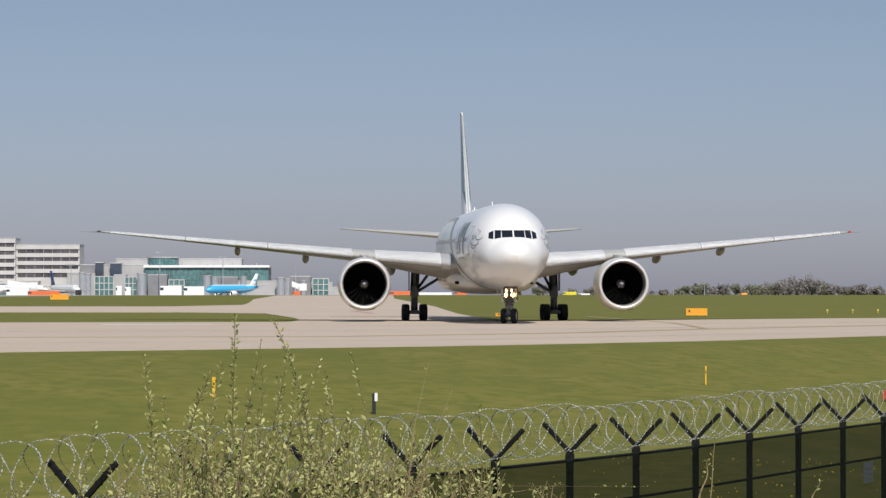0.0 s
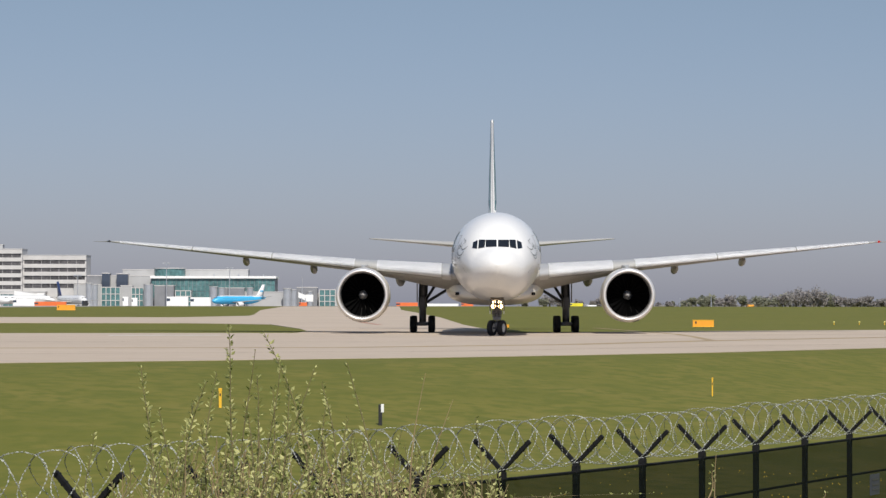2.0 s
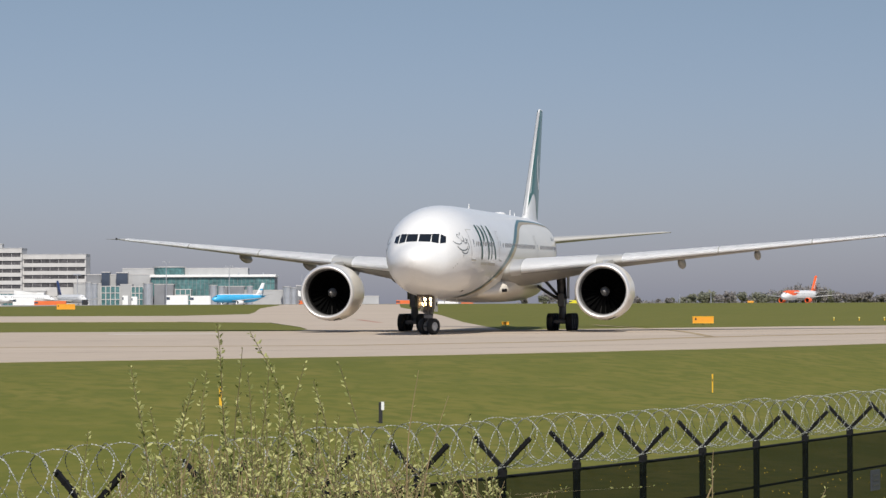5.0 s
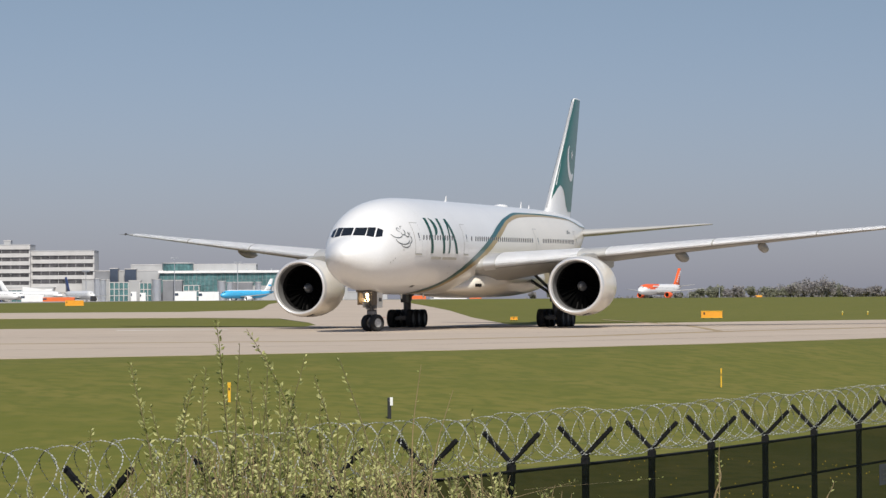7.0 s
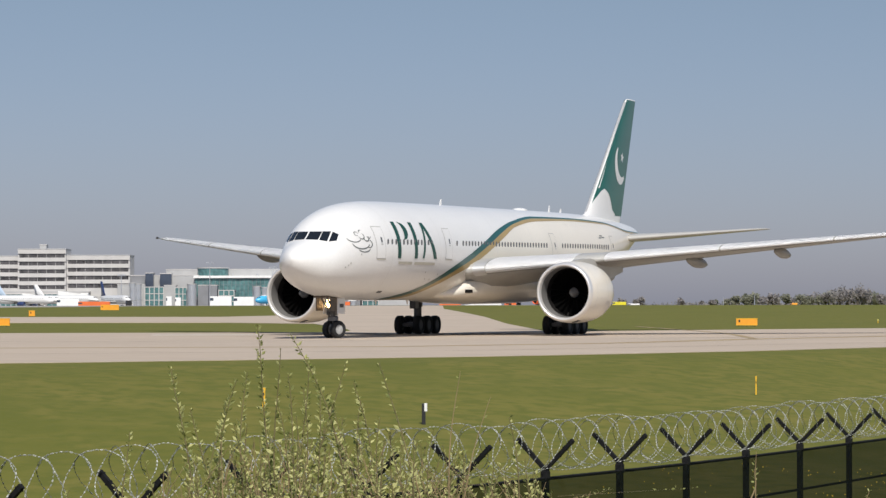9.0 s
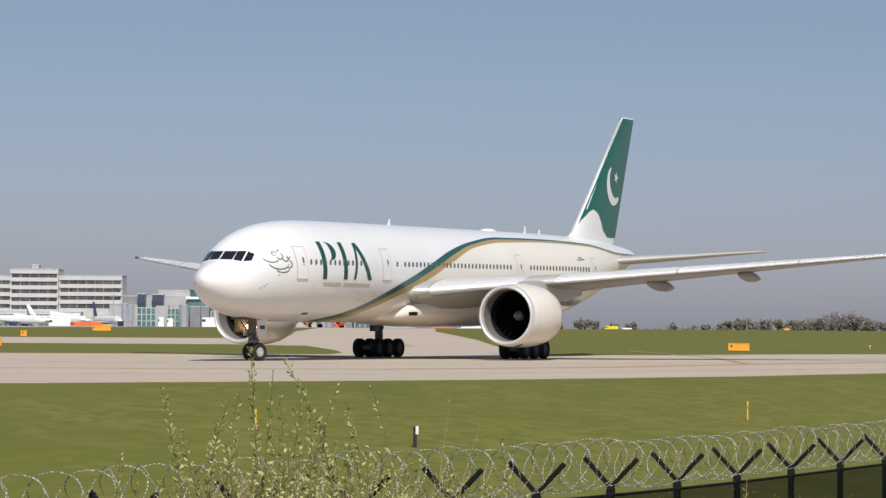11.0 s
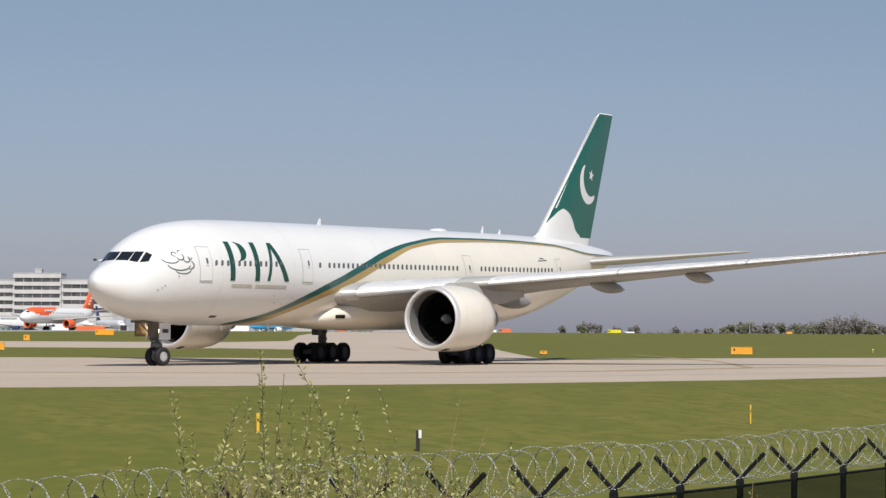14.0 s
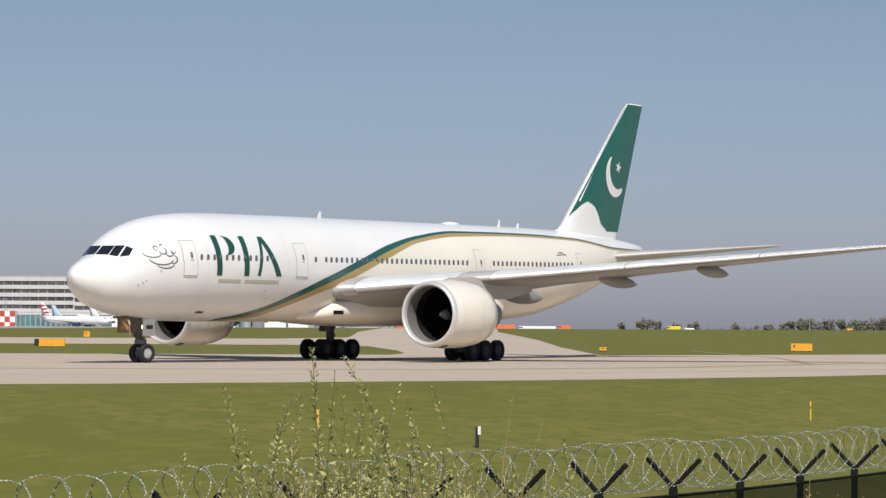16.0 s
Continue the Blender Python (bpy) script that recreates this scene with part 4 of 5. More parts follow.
def build_fence(k0, k1):
    fence = thing("perimeter_fence", "black mesh security fence with forked post tops", "fence")
    post0 = arm0 = None
    turn = math.degrees(math.atan2(fence_dir.y, fence_dir.x))
    for k in range(k0, k1 + 1):
        p = fork(k)
        m = pose(p.x, p.y, p.z, 0, 0, turn)
        if post0 is None:
            bm = B()
            box(bm, -0.046, 0.046, -0.046, 0.046, -2.75, 0.02, 0.008)
            box(bm, -0.056, 0.056, -0.056, 0.056, -0.16, -0.02, 0.01)
            post0 = part("post", bm, M_POST, fence)
            post0.matrix_basis = m
        else:
            shared("post", post0, fence, m)
        for s in (-1, 1):
            am = m @ Matrix.Rotation(radians(-45 * s), 4, "X")
            if arm0 is None:
                bm = B()
                box(bm, -0.03, 0.03, -0.03, 0.03, -0.03, 0.63, 0.006)
                for z in (0.3, 0.44, 0.57):
                    box(bm, -0.036, 0.036, -0.034, 0.034, z, z + 0.02)
                arm0 = part("fork_arm", bm, M_POST, fence)
                arm0.matrix_basis = am
            else:
                shared("fork_arm", arm0, fence, am)
        if k < k1:
            q = fork(k + 1)
            for dz, r in ((-0.13, 0.026), (-0.84, 0.024), (-1.75, 0.028), (-2.5, 0.028)):
                bm = B()
                rod(bm, p + Vector((0, 0, dz)), q + Vector((0, 0, dz)), r, n=6)
                part("rail", bm, M_POST, fence)
            bm = B()
            off = fence_out * 0.06
            a, b = p + off, q + off
            rings = [[(a.x, a.y, a.z - 0.12), (a.x, a.y, a.z - 2.55)], [(b.x, b.y, b.z - 0.12), (b.x, b.y, b.z - 2.55)]]
            loft(bm, rings, close=False)
            part("mesh_panel", bm, M_MESH, fence, "fine dark wire mesh panel")
    return fence


build_fence(-8, 9)


def notice_board():
    """A small grey-blue board tied to the mesh."""
    p = fork(6.5)
    turn = math.degrees(math.atan2(fence_dir.y, fence_dir.x))
    ob = thing("notice_board", "small blue-grey notice board tied to the fence mesh", "sign", pose(p.x + 0.09 * fence_out.x, p.y + 0.09 * fence_out.y, -1.62, 0, 0, turn))
    bm = B()
    box(bm, -0.30, 0.30, -0.012, 0.012, -0.21, 0.21, 0.006)
    part("board", bm, mat("notice_grey", (0.045, 0.05, 0.065), 0.5, 0, 0.1, 0.3), ob)
    for z in (-0.1, 0.0, 0.1):
        bm = B()
        box(bm, -0.2, 0.2, -0.02, -0.013, z - 0.015, z + 0.015)
        part("lettering_bar", bm, M_INK, ob, "plain dark lettering bar")


notice_board()


def build_razor(k0, k1):
    """Two interleaved coils of barbed tape lying in the forks."""
    rng = random.Random(5)
    coil = thing("razor_wire", "coiled galvanised razor wire lying in the fence forks", "wire")
    for phase, rad, lift in ((0.0, 0.375, 0.385), (math.pi, 0.36, 0.38)):
        bm = B()
        length = (fork(k1) - fork(k0)).length
        loops = int(length / 0.68)
        per = 26
        pts = []
        for i in range(loops * per + 1):
            f = i / (loops * per)
            a = phase + 2 * math.pi * i / per
            kk = k0 + (k1 - k0) * f
            c = fork(kk) + Vector((0, 0, lift + 0.05 * noise.noise((kk * 0.9, phase, 0)) - 0.05 * abs(math.sin(math.pi * kk))))
            r = rad * (1 + 0.10 * noise.noise((kk * 2.1, phase + 4, 1)))
            along = 0.16 * math.sin(2 * a + phase)
            pts.append(c + fence_out * (r * math.cos(a)) + Vector((0, 0, r * math.sin(a))) + fence_dir * along)
        # wire as a three-sided tube
        rings = []
        for i, p in enumerate(pts):
            d = (pts[min(i + 1, len(pts) - 1)] - pts[max(i - 1, 0)]).normalized()
            u = d.cross(Vector((0.3, 0.2, 0.9))).normalized()
            v = d.cross(u)
            rings.append([p + 0.0022 * (u * math.cos(t) + v * math.sin(t)) for t in (0, 2.094, 4.189)])
        loft(bm, rings)
        part("wire", bm, M_RAZOR, coil)
        bv, bf = [], []
        for a, b in zip(pts, pts[1:]):
            for q in (0.25, 0.75):
                p = a.lerp(b, q)
                d = (b - a).normalized()
                u = d.cross(Vector((rng.uniform(-1, 1), rng.uniform(-1, 1), rng.uniform(-1, 1)))).normalized()
                s = 0.0115
                i0 = len(bv)
                bv += [p - d * 0.014 - u * s * 0.7, p + d * 0.014 - u * s * 0.7, p + d * 0.02 + u * s * 0.7, p - d * 0.02 + u * s * 0.7, p + d.cross(u) * 0.012]
                bf += [(i0, i0 + 1, i0 + 2, i0 + 3), (i0, i0 + 1, i0 + 4), (i0 + 2, i0 + 3, i0 + 4)]
        me = bpy.data.meshes.new("barb")
        me.from_pydata([tuple(v) for v in bv], [], bf)
        me.materials.append(M_BARB)
        ob = new("barb", me)
        ob.parent = coil
        tagged(ob, "", "", "", "stuff")
    return coil


build_razor(-8, 9)

# ---- willow scrub in front of the camera ----
def leaf_mat(name, c1, c2, through_light=0.3):
    m = mat(name, c1, 0.55, 0, 0.2, 0.3)
    n, l = m.node_tree.nodes, m.node_tree.links
    b = n["Principled BSDF"]
    b.inputs["Specular IOR Level"].default_value = 0.2
    geo = n.new("ShaderNodeNewGeometry")
    mix = n.new("ShaderNodeMix")
    mix.data_type = "RGBA"
    mix.inputs[6].default_value, mix.inputs[7].default_value = (*c1, 1), (*c2, 1)
    l.new(geo.outputs["Random Per Island"], mix.inputs[0])
    l.new(mix.outputs[2], b.inputs["Base Color"])
    tr, ad = n.new("ShaderNodeBsdfTranslucent"), n.new("ShaderNodeMixShader")
    ad.inputs[0].default_value = through_light
    l.new(mix.outputs[2], tr.inputs[0])
    l.new(b.outputs[0], ad.inputs[1])
    l.new(tr.outputs[0], ad.inputs[2])
    l.new(ad.outputs[0], n["Material Output"].inputs[0])
    return m


M_LEAF = leaf_mat("willow_leaf", (0.58, 0.56, 0.25), (0.19, 0.22, 0.06))
M_BARK = mat("willow_bark", (0.22, 0.18, 0.085), 0.8, 0, 0.3, 0.1)
M_DEAD = mat("dead_stalk", (0.36, 0.26, 0.14), 0.8, 0, 0.2, 0.1)


def shoot(bush, base, tip, rng, leaves, bend=0.1, r0=0.006, leaf=0.030, bark=None, first=0.3):
    """One stem with its leaves. base and tip in the bush's space; the stem's origin is its base."""
    base, tip = Vector(base), Vector(tip)
    d = tip - base
    side = Vector((rng.uniform(-1, 1), rng.uniform(-0.5, 0.5), 0)) * bend * d.length

    def at(f):
        return d * f + side * (f * (1 - f)) * 2 + Vector((0.012 * math.sin(9 * f + base.x * 7), 0.01 * math.cos(8 * f), 0)) * f

    bm = B()
    rings = []
    for i in range(13):
        f = i / 12
        p, r = at(f), r0 * (1 - 0.8 * f)
        rings.append([p + Vector((r * math.cos(t), r * math.sin(t), 0)) for t in (0, 1.571, 3.142, 4.712)])
    loft(bm, rings)
    stem = part("stem", bm, bark or M_BARK, bush)
    stem.matrix_basis = Matrix.Translation(base)
    if leaves:
        bv, bf = [], []
        for i in range(leaves):
            f = first + (1 - first) * (i + rng.random()) / leaves
            p = at(f)
            ax = (at(min(1, f + 0.03)) - at(max(0, f - 0.03))).normalized()
            out = Vector((rng.uniform(-1, 1), rng.uniform(-1, 1), rng.uniform(-0.2, 0.3))).normalized()
            g = (ax * rng.uniform(0.3, 1.2) + out).normalized()
            L = leaf * rng.uniform(0.55, 1.25) * (0.75 + 0.5 * math.sin(math.pi * f))
            w = g.cross(Vector((rng.uniform(-1, 1), rng.uniform(-1, 1), rng.uniform(-1, 1)))).normalized() * L * 0.25
            nn = g.cross(w).normalized() * L * 0.10
            b0 = p + g * 0.006
            i0 = len(bv)
            bv += [b0, b0 + g * L * 0.45 + w + nn, b0 + g * L, b0 + g * L * 0.45 - w + nn, b0 + g * L * 0.5]
            bf += [(i0, i0 + 1, i0 + 4), (i0 + 1, i0 + 2, i0 + 4), (i0 + 2, i0 + 3, i0 + 4), (i0 + 3, i0, i0 + 4)]
        me = bpy.data.meshes.new("foliage")
        me.from_pydata([tuple(v) for v in bv], [], bf)
        me.materials.append(M_LEAF)
        ob = new("foliage", me)
        ob.parent = stem
        tagged(ob, "", "", "", "stuff")
    return stem


BUSH_Y = 14.0
PX = BUSH_Y / 5064


def build_bush():
    rng = random.Random(11)
    bush = thing("willow_bush", "young willow scrub with pale green spring leaves on thin stems", "bush", pose(0, BUSH_Y, 0.45))
    tall = []

    def spot(u, v, y=0.0):
        k = (BUSH_Y + y) / 5064
        return (u - 784) * k, y, 2.0 - (v - 522) * k - 0.45

    # tall single shoots: root column and tip
    for u0, u, v, n in ((405, 379, 557, 96), (525, 447, 568, 82), (274, 232, 632, 78), (322, 343, 656, 78), (415, 423, 600, 20), (402, 533, 630, 34), (620, 597, 623, 26), (540, 553, 658, 50), (407, 431, 645, 54), (500, 495, 672, 50), (345, 335, 733, 44), (300, 262, 706, 48), (372, 360, 640, 56), (470, 462, 668, 50), (520, 513, 690, 44), (300, 312, 740, 44), (655, 690, 745, 30), (170, 150, 745, 30), (428, 410, 690, 50), (840, 826, 720, 22), (590, 565, 690, 44), (440, 472, 630, 30), (380, 322, 690, 50), (610, 600, 720, 40)):
        y = rng.uniform(-0.5, 0.5)
        x0, _, _ = spot(u0, 800, y)
        tall.append(shoot(bush, (x0, y, 0.0), spot(u, v, y), rng, int(n * 2.0), 0.17, 0.0065, 0.031, None, 0.22))
    # thicket
    top = [(0, 850), (120, 815), (220, 765), (330, 725), (450, 705), (580, 715), (680, 748), (800, 772), (920, 806), (1040, 840), (1200, 878)]
    for i in range(200):
        u = min(max(rng.gauss(570, 250), 20), 1130)
        v = interp(top, u, 1) + abs(rng.gauss(0, 1)) * 75 + 10
        if v > 900:
            continue
        y = rng.uniform(-0.9, 0.9)
        x, _, z = spot(u, v, y)
        tall.append(shoot(bush, (x + rng.uniform(-0.22, 0.22), y, 0.0), (x, y, z), rng, rng.randint(30, 50), 0.16, 0.006, 0.029, None, 0.35))
    # dry brown twigs low in the thicket
    for i in range(100):
        u = rng.uniform(200, 1100)
        y = rng.uniform(-0.8, 0.8)
        x, _, z = spot(u, interp(top, u, 1) + rng.uniform(30, 90), y)
        tall.append(shoot(bush, (x + rng.uniform(-0.5, 0.5), y, 0.1), (x, y, z), rng, 4, 0.2, 0.006, 0.02, M_DEAD, 0.6))
    # dry stalks
    for u0, v0, u, v in ((700, 860, 733, 640), (690, 850, 783, 686), (1228, 900, 1258, 782), (1232, 900, 1252, 812), (1420, 930, 1445, 850), (700, 880, 500, 800), (860, 880, 1000, 850), (580, 890, 740, 838), (900, 860, 1150, 850), (760, 840, 640, 830)):
        y = rng.uniform(-0.6, 0.2)
        b, t = spot(u0, v0, y), spot(u, v, y)
        d = Vector(t) - Vector(b)
        root = Vector(b) - d.normalized() * 0.0
        tall.append(shoot(bush, (b[0], y, 0.0) if v < 800 else b, t, rng, 6 if u < 800 else 8, 0.05, 0.006, 0.02, M_DEAD, 0.7))
    return bush, tall


willow, willow_stems = build_bush()


def flower_specks():
    rng = random.Random(9)
    bv, bf = [], []
    for i in range(420):
        x, y = rng.uniform(2, 15), rng.uniform(60, 76)
        if noise.noise((x * 0.35, y * 0.35, 7)) < 0.02:
            continue
        z = land(y, x) + rng.uniform(0.1, 0.2)
        r = rng.uniform(0.007, 0.015)
        i0 = len(bv)
        bv += [(x - r, y, z - r), (x + r, y, z - r), (x + r, y + 0.02, z + r), (x - r, y + 0.02, z + r)]
        bf.append((i0, i0 + 1, i0 + 2, i0 + 3))
    me = bpy.data.meshes.new("dandelion")
    me.from_pydata(bv, [], bf)
    me.materials.append(mat("dandelion_yellow", (0.80, 0.55, 0.03), 0.7))
    tagged(new("dandelion", me), "scattered yellow dandelion heads in the grass", "flower", "", "stuff")


flower_specks()


# ---- terminal and offices beyond the apron: a grid of 0.286 m modules, counted east and up ----
M_CONC = mat("pale_concrete", (0.53, 0.515, 0.50), 0.8, 0, 0.08, 6.0)
M_CONC2 = mat("grey_cladding", (0.42, 0.42, 0.42), 0.6, 0, 0.08, 6.0)
# dark cladding, lightened so its colour carries the distance haze
M_SLATE = mat("hazed_dark_cladding", (0.23, 0.235, 0.25), 0.55, 0, 0.14, 5.0)
M_RIBBON = mat("ribbon_glass", (0.105, 0.10, 0.105), 0.25, 0, 0.4, 9.0, fine=6.0)
M_TEAL = mat("teal_glass", (0.11, 0.23, 0.235), 0.15, 0, 0.28, 8.0, fine=5.0)
M_NAVY = mat("navy_glass", (0.07, 0.09, 0.13), 0.2, 0, 0.3, 8.0)
M_STEEL = mat("ribbed_steel", (0.66, 0.67, 0.69), 0.33, 0.75, 0.1, 3.0)
M_VWHITE = mat("vehicle_white", (0.80, 0.80, 0.78), 0.4, 0, 0.05, 2.0)
M_VORANGE = mat("barrier_orange", (0.75, 0.16, 0.04), 0.5, 0, 0.1, 2.0)
M_VRED = mat("chequer_red", (0.45, 0.07, 0.035), 0.6, 0, 0.1, 2.0)
M_VYELLOW = mat("vehicle_yellow", (0.70, 0.62, 0.03), 0.4, 0, 0.1, 2.0)
G = 0.2863
FAR = 1450.0
BASE = 1.0


def east(u):
    return (u - 784) * G


def up(v):
    return 2.0 + (522 - v) * G


def block(name, label, u0, u1, v_top, depth, material, y=FAR, category="building"):
    """A plain wing of a building with a parapet roof."""
    ob = thing(name, label, category, pose(east((u0 + u1) / 2), y, BASE))
    w, h = (u1 - u0) * G, up(v_top) - BASE
    bm = B()
    box(bm, -w / 2, w / 2, 0, depth, 0, h - 0.4)
    part("wall", bm, material, ob)
    bm = B()
    box(bm, -w / 2 - 0.15, w / 2 + 0.15, -0.15, depth + 0.15, h - 0.4, h, 0.05)
    part("roof", bm, M_CONC if material is not M_CONC else M_CONC2, ob)
    return ob, w, h


def office(u0, u1, v_top, storeys, v_foot, y):
    ob, w, h = block("office_block", "pale concrete office block with dark ribbon windows", u0, u1, v_top, 18, M_CONC, y)
    z_top, z_foot = h, up(v_foot) - BASE
    pitch = 4.0
    for i in range(storeys):
        z1 = z_top - 2.6 - i * pitch
        z0 = z1 - 2.2
        if z0 < 0.5:
            break
        band = new("window_band")
        band.parent = ob
        n = max(3, int(w / 4.5))
        for k in range(n):
            a, b = -w / 2 + 0.6 + (w - 1.2) * k / n, -w / 2 + 0.6 + (w - 1.2) * (k + 1) / n
            bm = B()
            box(bm, a + 0.08, b - 0.08, -0.06, 0.02, z0, z1)
            part("pane", bm, M_RIBBON, band)
        bm = B()
        box(bm, -w / 2 - 0.05, w / 2 + 0.05, -0.55, -0.02, z1, z1 + pitch - 2.0, 0.04)
        part("spandrel", bm, M_CONC, ob)
    return ob


office(-200, -56, 433, 5, 500, FAR)
office(-56, 29, 421, 6, 500, FAR - 3)
office(29, 141, 432, 4, 500, FAR)
block("roof_house", "small grey rooftop plant room", -22, -10, 413, 6, M_CONC2, FAR + 5)
block("annex", "long pale low annex with a glass front", -200, 72, 497, 10, M_CONC, FAR - 8)
ob, w, h = block("glazed_pier", "low pier with a teal glass front", -175, 60, 501, 6, M_TEAL, FAR - 14)
for k in range(26):
    bm = B()
    x = -w / 2 + w * (k + 0.5) / 26
    box(bm, x - 0.25, x + 0.25, -0.15, 0.0, 0.2, h - 0.5)
    part("mullion", bm, M_STEEL, ob)
block("service_wing", "dark grey low service wing", 68, 204, 468, 15, M_SLATE, FAR + 2)
block("service_wing", "mid grey clad service wing", 120, 172, 484, 8, M_CONC2, FAR - 2)
block("stair_block", "dark navy glass stair block", 170, 184, 464, 6, M_NAVY, FAR - 3)
block("stair_block", "dark navy glass stair block", 196, 216, 465, 6, M_NAVY, FAR - 3)
block("roof_deck", "long thin grey roof deck behind the terminal", 200, 424, 457, 12, M_CONC2, FAR + 14)
block("hall_wing", "grey clad terminal wing", 184, 262, 468, 14, M_CONC2, FAR + 1)


def terminal():
    ob, w, h = block("terminal_hall", "terminal hall with teal glass and a white roof edge", 258, 476, 470, 24, M_SLATE, FAR - 4)
    rows, cols = 3, 30
    z0, z1 = up(508) - BASE, h - 1.3
    for i in range(cols):
        a, b = -w / 2 + w * i / cols, -w / 2 + w * (i + 1) / cols
        for j in range(rows):
            c, d = z0 + (z1 - z0) * j / rows, z0 + (z1 - z0) * (j + 1) / rows
            bm = B()
            box(bm, a + 0.08, b - 0.08, -0.12, 0.02, c + 0.08, d - 0.08)
            part("pane", bm, M_TEAL, ob)
    bm = B()
    box(bm, -w / 2 - 0.6, w / 2 + 0.6, -1.4, 24, h - 1.1, h + 0.1, 0.1)
    part("roof_edge", bm, M_VWHITE, ob, "white roof edge")
    # drum on the roof
    bm = B()
    n = 36
    cx = east(287) - east(367)
    loft(bm, [[(cx + 8.0 * math.cos(2 * math.pi * k / n), 10 + 8.0 * math.sin(2 * math.pi * k / n), z) for k in range(n)] for z in (h, h + 3.8)])
    part("drum", bm, M_TEAL, ob, "round teal glass lantern")
    bm = B()
    loft(bm, [[(cx + 8.4 * math.cos(2 * math.pi * k / n), 10 + 8.4 * math.sin(2 * math.pi * k / n), z) for k in range(n)] for z in (h + 3.8, h + 4.4)])
    part("drum_roof", bm, M_CONC2, ob)
    for k in range(5):
        bm = B()
        x = -w / 2 + w * (k + 0.5) / 5
        rod(bm, (x, 6, h), (x, 6, h + 1.2), 0.3, n=8)
        part("vent", bm, M_STEEL, ob)


terminal()


def drum_tower(u, r, v_top, label="ribbed steel stair drum with a flat top"):
    ob = thing("stair_drum", label, "tower", pose(east(u), FAR - 16, BASE), "stair drums")
    h = up(v_top) - BASE
    bm = B()
    n = 40
    loft(bm, [[((r + 0.06 * (k % 2)) * math.cos(2 * math.pi * k / n), (r + 0.06 * (k % 2)) * math.sin(2 * math.pi * k / n), z) for k in range(n)] for z in (0, h - 0.5)])
    part("shell", bm, M_STEEL, ob)
    bm = B()
    loft(bm, [[((r + 0.25) * math.cos(2 * math.pi * k / n), (r + 0.25) * math.sin(2 * math.pi * k / n), z) for k in range(n)] for z in (h - 0.5, h)])
    part("cap", bm, M_CONC2, ob)


for u, r, v in ((153, 1.6, 482), (163, 1.5, 484), (257, 2.3, 484), (371, 2.0, 488), (385, 1.5, 490), (435, 1.5, 490), (500, 2.0, 491), (512, 1.4, 493), (540, 1.2, 496)):
    drum_tower(u, r, v)


def framed_link(u0, u1, v_top, y, cols):
    """A glazed link with a white frame: posts and two beams."""
    ob, w, h = block("link_building", "teal glass link building in a white frame", u0, u1, v_top, 8, M_TEAL, y)
    for k in range(cols + 1):
        bm = B()
        x = -w / 2 + w * k / cols
        box(bm, x - 0.2, x + 0.2, -0.5, -0.02, 0.0, h - 0.4, 0.03)
        part("post", bm, M_CONC, ob)
    for z in (h * 0.35, h * 0.66):
        bm = B()
        box(bm, -w / 2, w / 2, -0.3, -0.03, z - 0.18, z + 0.18)
        part("beam", bm, M_CONC, ob)


framed_link(173, 206, 489, FAR - 12, 4)
framed_link(226, 247, 490, FAR - 12, 3)
framed_link(303, 330, 495, FAR - 12, 3)
framed_link(556, 584, 493, FAR - 14, 3)
block("link_building", "pale grey clad link building", 206, 226, 486, 8, M_CONC2, FAR - 10)
block("link_building", "grey clad gate room", 516, 552, 489, 8, M_SLATE, FAR - 13)


def air_bridge(u, v, span, y=FAR - 60):
    """A white passenger bridge on a pair of legs, sloping down to its cab."""
    ob = thing("air_bridge", "white sloping passenger bridge on steel legs", "bridge", pose(east(u), y, BASE), "air bridges")
    z = up(v) - BASE
    w = span * G
    bm = B()
    loft(bm, [[(x, q, zz + dz) for q, dz in ((-1.5, 0), (1.5, 0), (1.5, 2.6), (-1.5, 2.6))] for x, zz in ((-w / 2, z), (w / 2, z - 1.6))])
    part("tunnel", bm, M_VWHITE, ob)
    bm = B()
    box(bm, w / 2 - 0.4, w / 2 + 3.2, -2.0, 2.0, z - 2.0, z + 1.4, 0.2)
    part("cab", bm, M_VWHITE, ob)
    for x in (-w * 0.1, w * 0.36):
        for q in (-1.3, 1.3):
            bm = B()
            box(bm, x - 0.3, x + 0.3, q - 0.25, q + 0.25, 0, z - 0.3)
            part("leg", bm, M_STEEL, ob)


air_bridge(8, 510, 46)
air_bridge(66, 506, 40)
air_bridge(535, 508, 14)
block("link_building", "grey clad link building", 266, 300, 486, 8, M_SLATE, FAR - 12)
block("link_building", "grey clad link building", 388, 424, 490, 8, M_SLATE, FAR - 12)
block("link_building", "low grey gate building", 424, 500, 497, 8, M_CONC2, FAR - 10)
block("link_building", "low pale gate building", 500, 590, 500, 8, M_CONC2, FAR - 8)
block("link_building", "low grey gate building", 590, 660, 508, 8, M_CONC2, FAR - 8)


def mast(u, v_top, y=FAR - 20, arms=True):
    ob = thing("light_mast", "tall slender steel floodlight mast", "mast", pose(east(u), y, BASE), "light masts")
    h = up(v_top) - BASE
    bm = B()
    rod(bm, (0, 0, 0), (0, 0, h), 0.28, 0.14, 8)
    part("pole", bm, M_STEEL, ob)
    if arms:
        for dx in (-1.6, -0.8, 0.8, 1.6):
            bm = B()
            box(bm, dx - 0.3, dx + 0.3, -0.3, 0.1, h - 0.5, h + 0.1, 0.04)
            part("floodlight", bm, M_STEEL, ob)
        bm = B()
        box(bm, -2.0, 2.0, -0.08, 0.08, h - 0.75, h - 0.6)
        part("crossbar", bm, M_STEEL, ob)


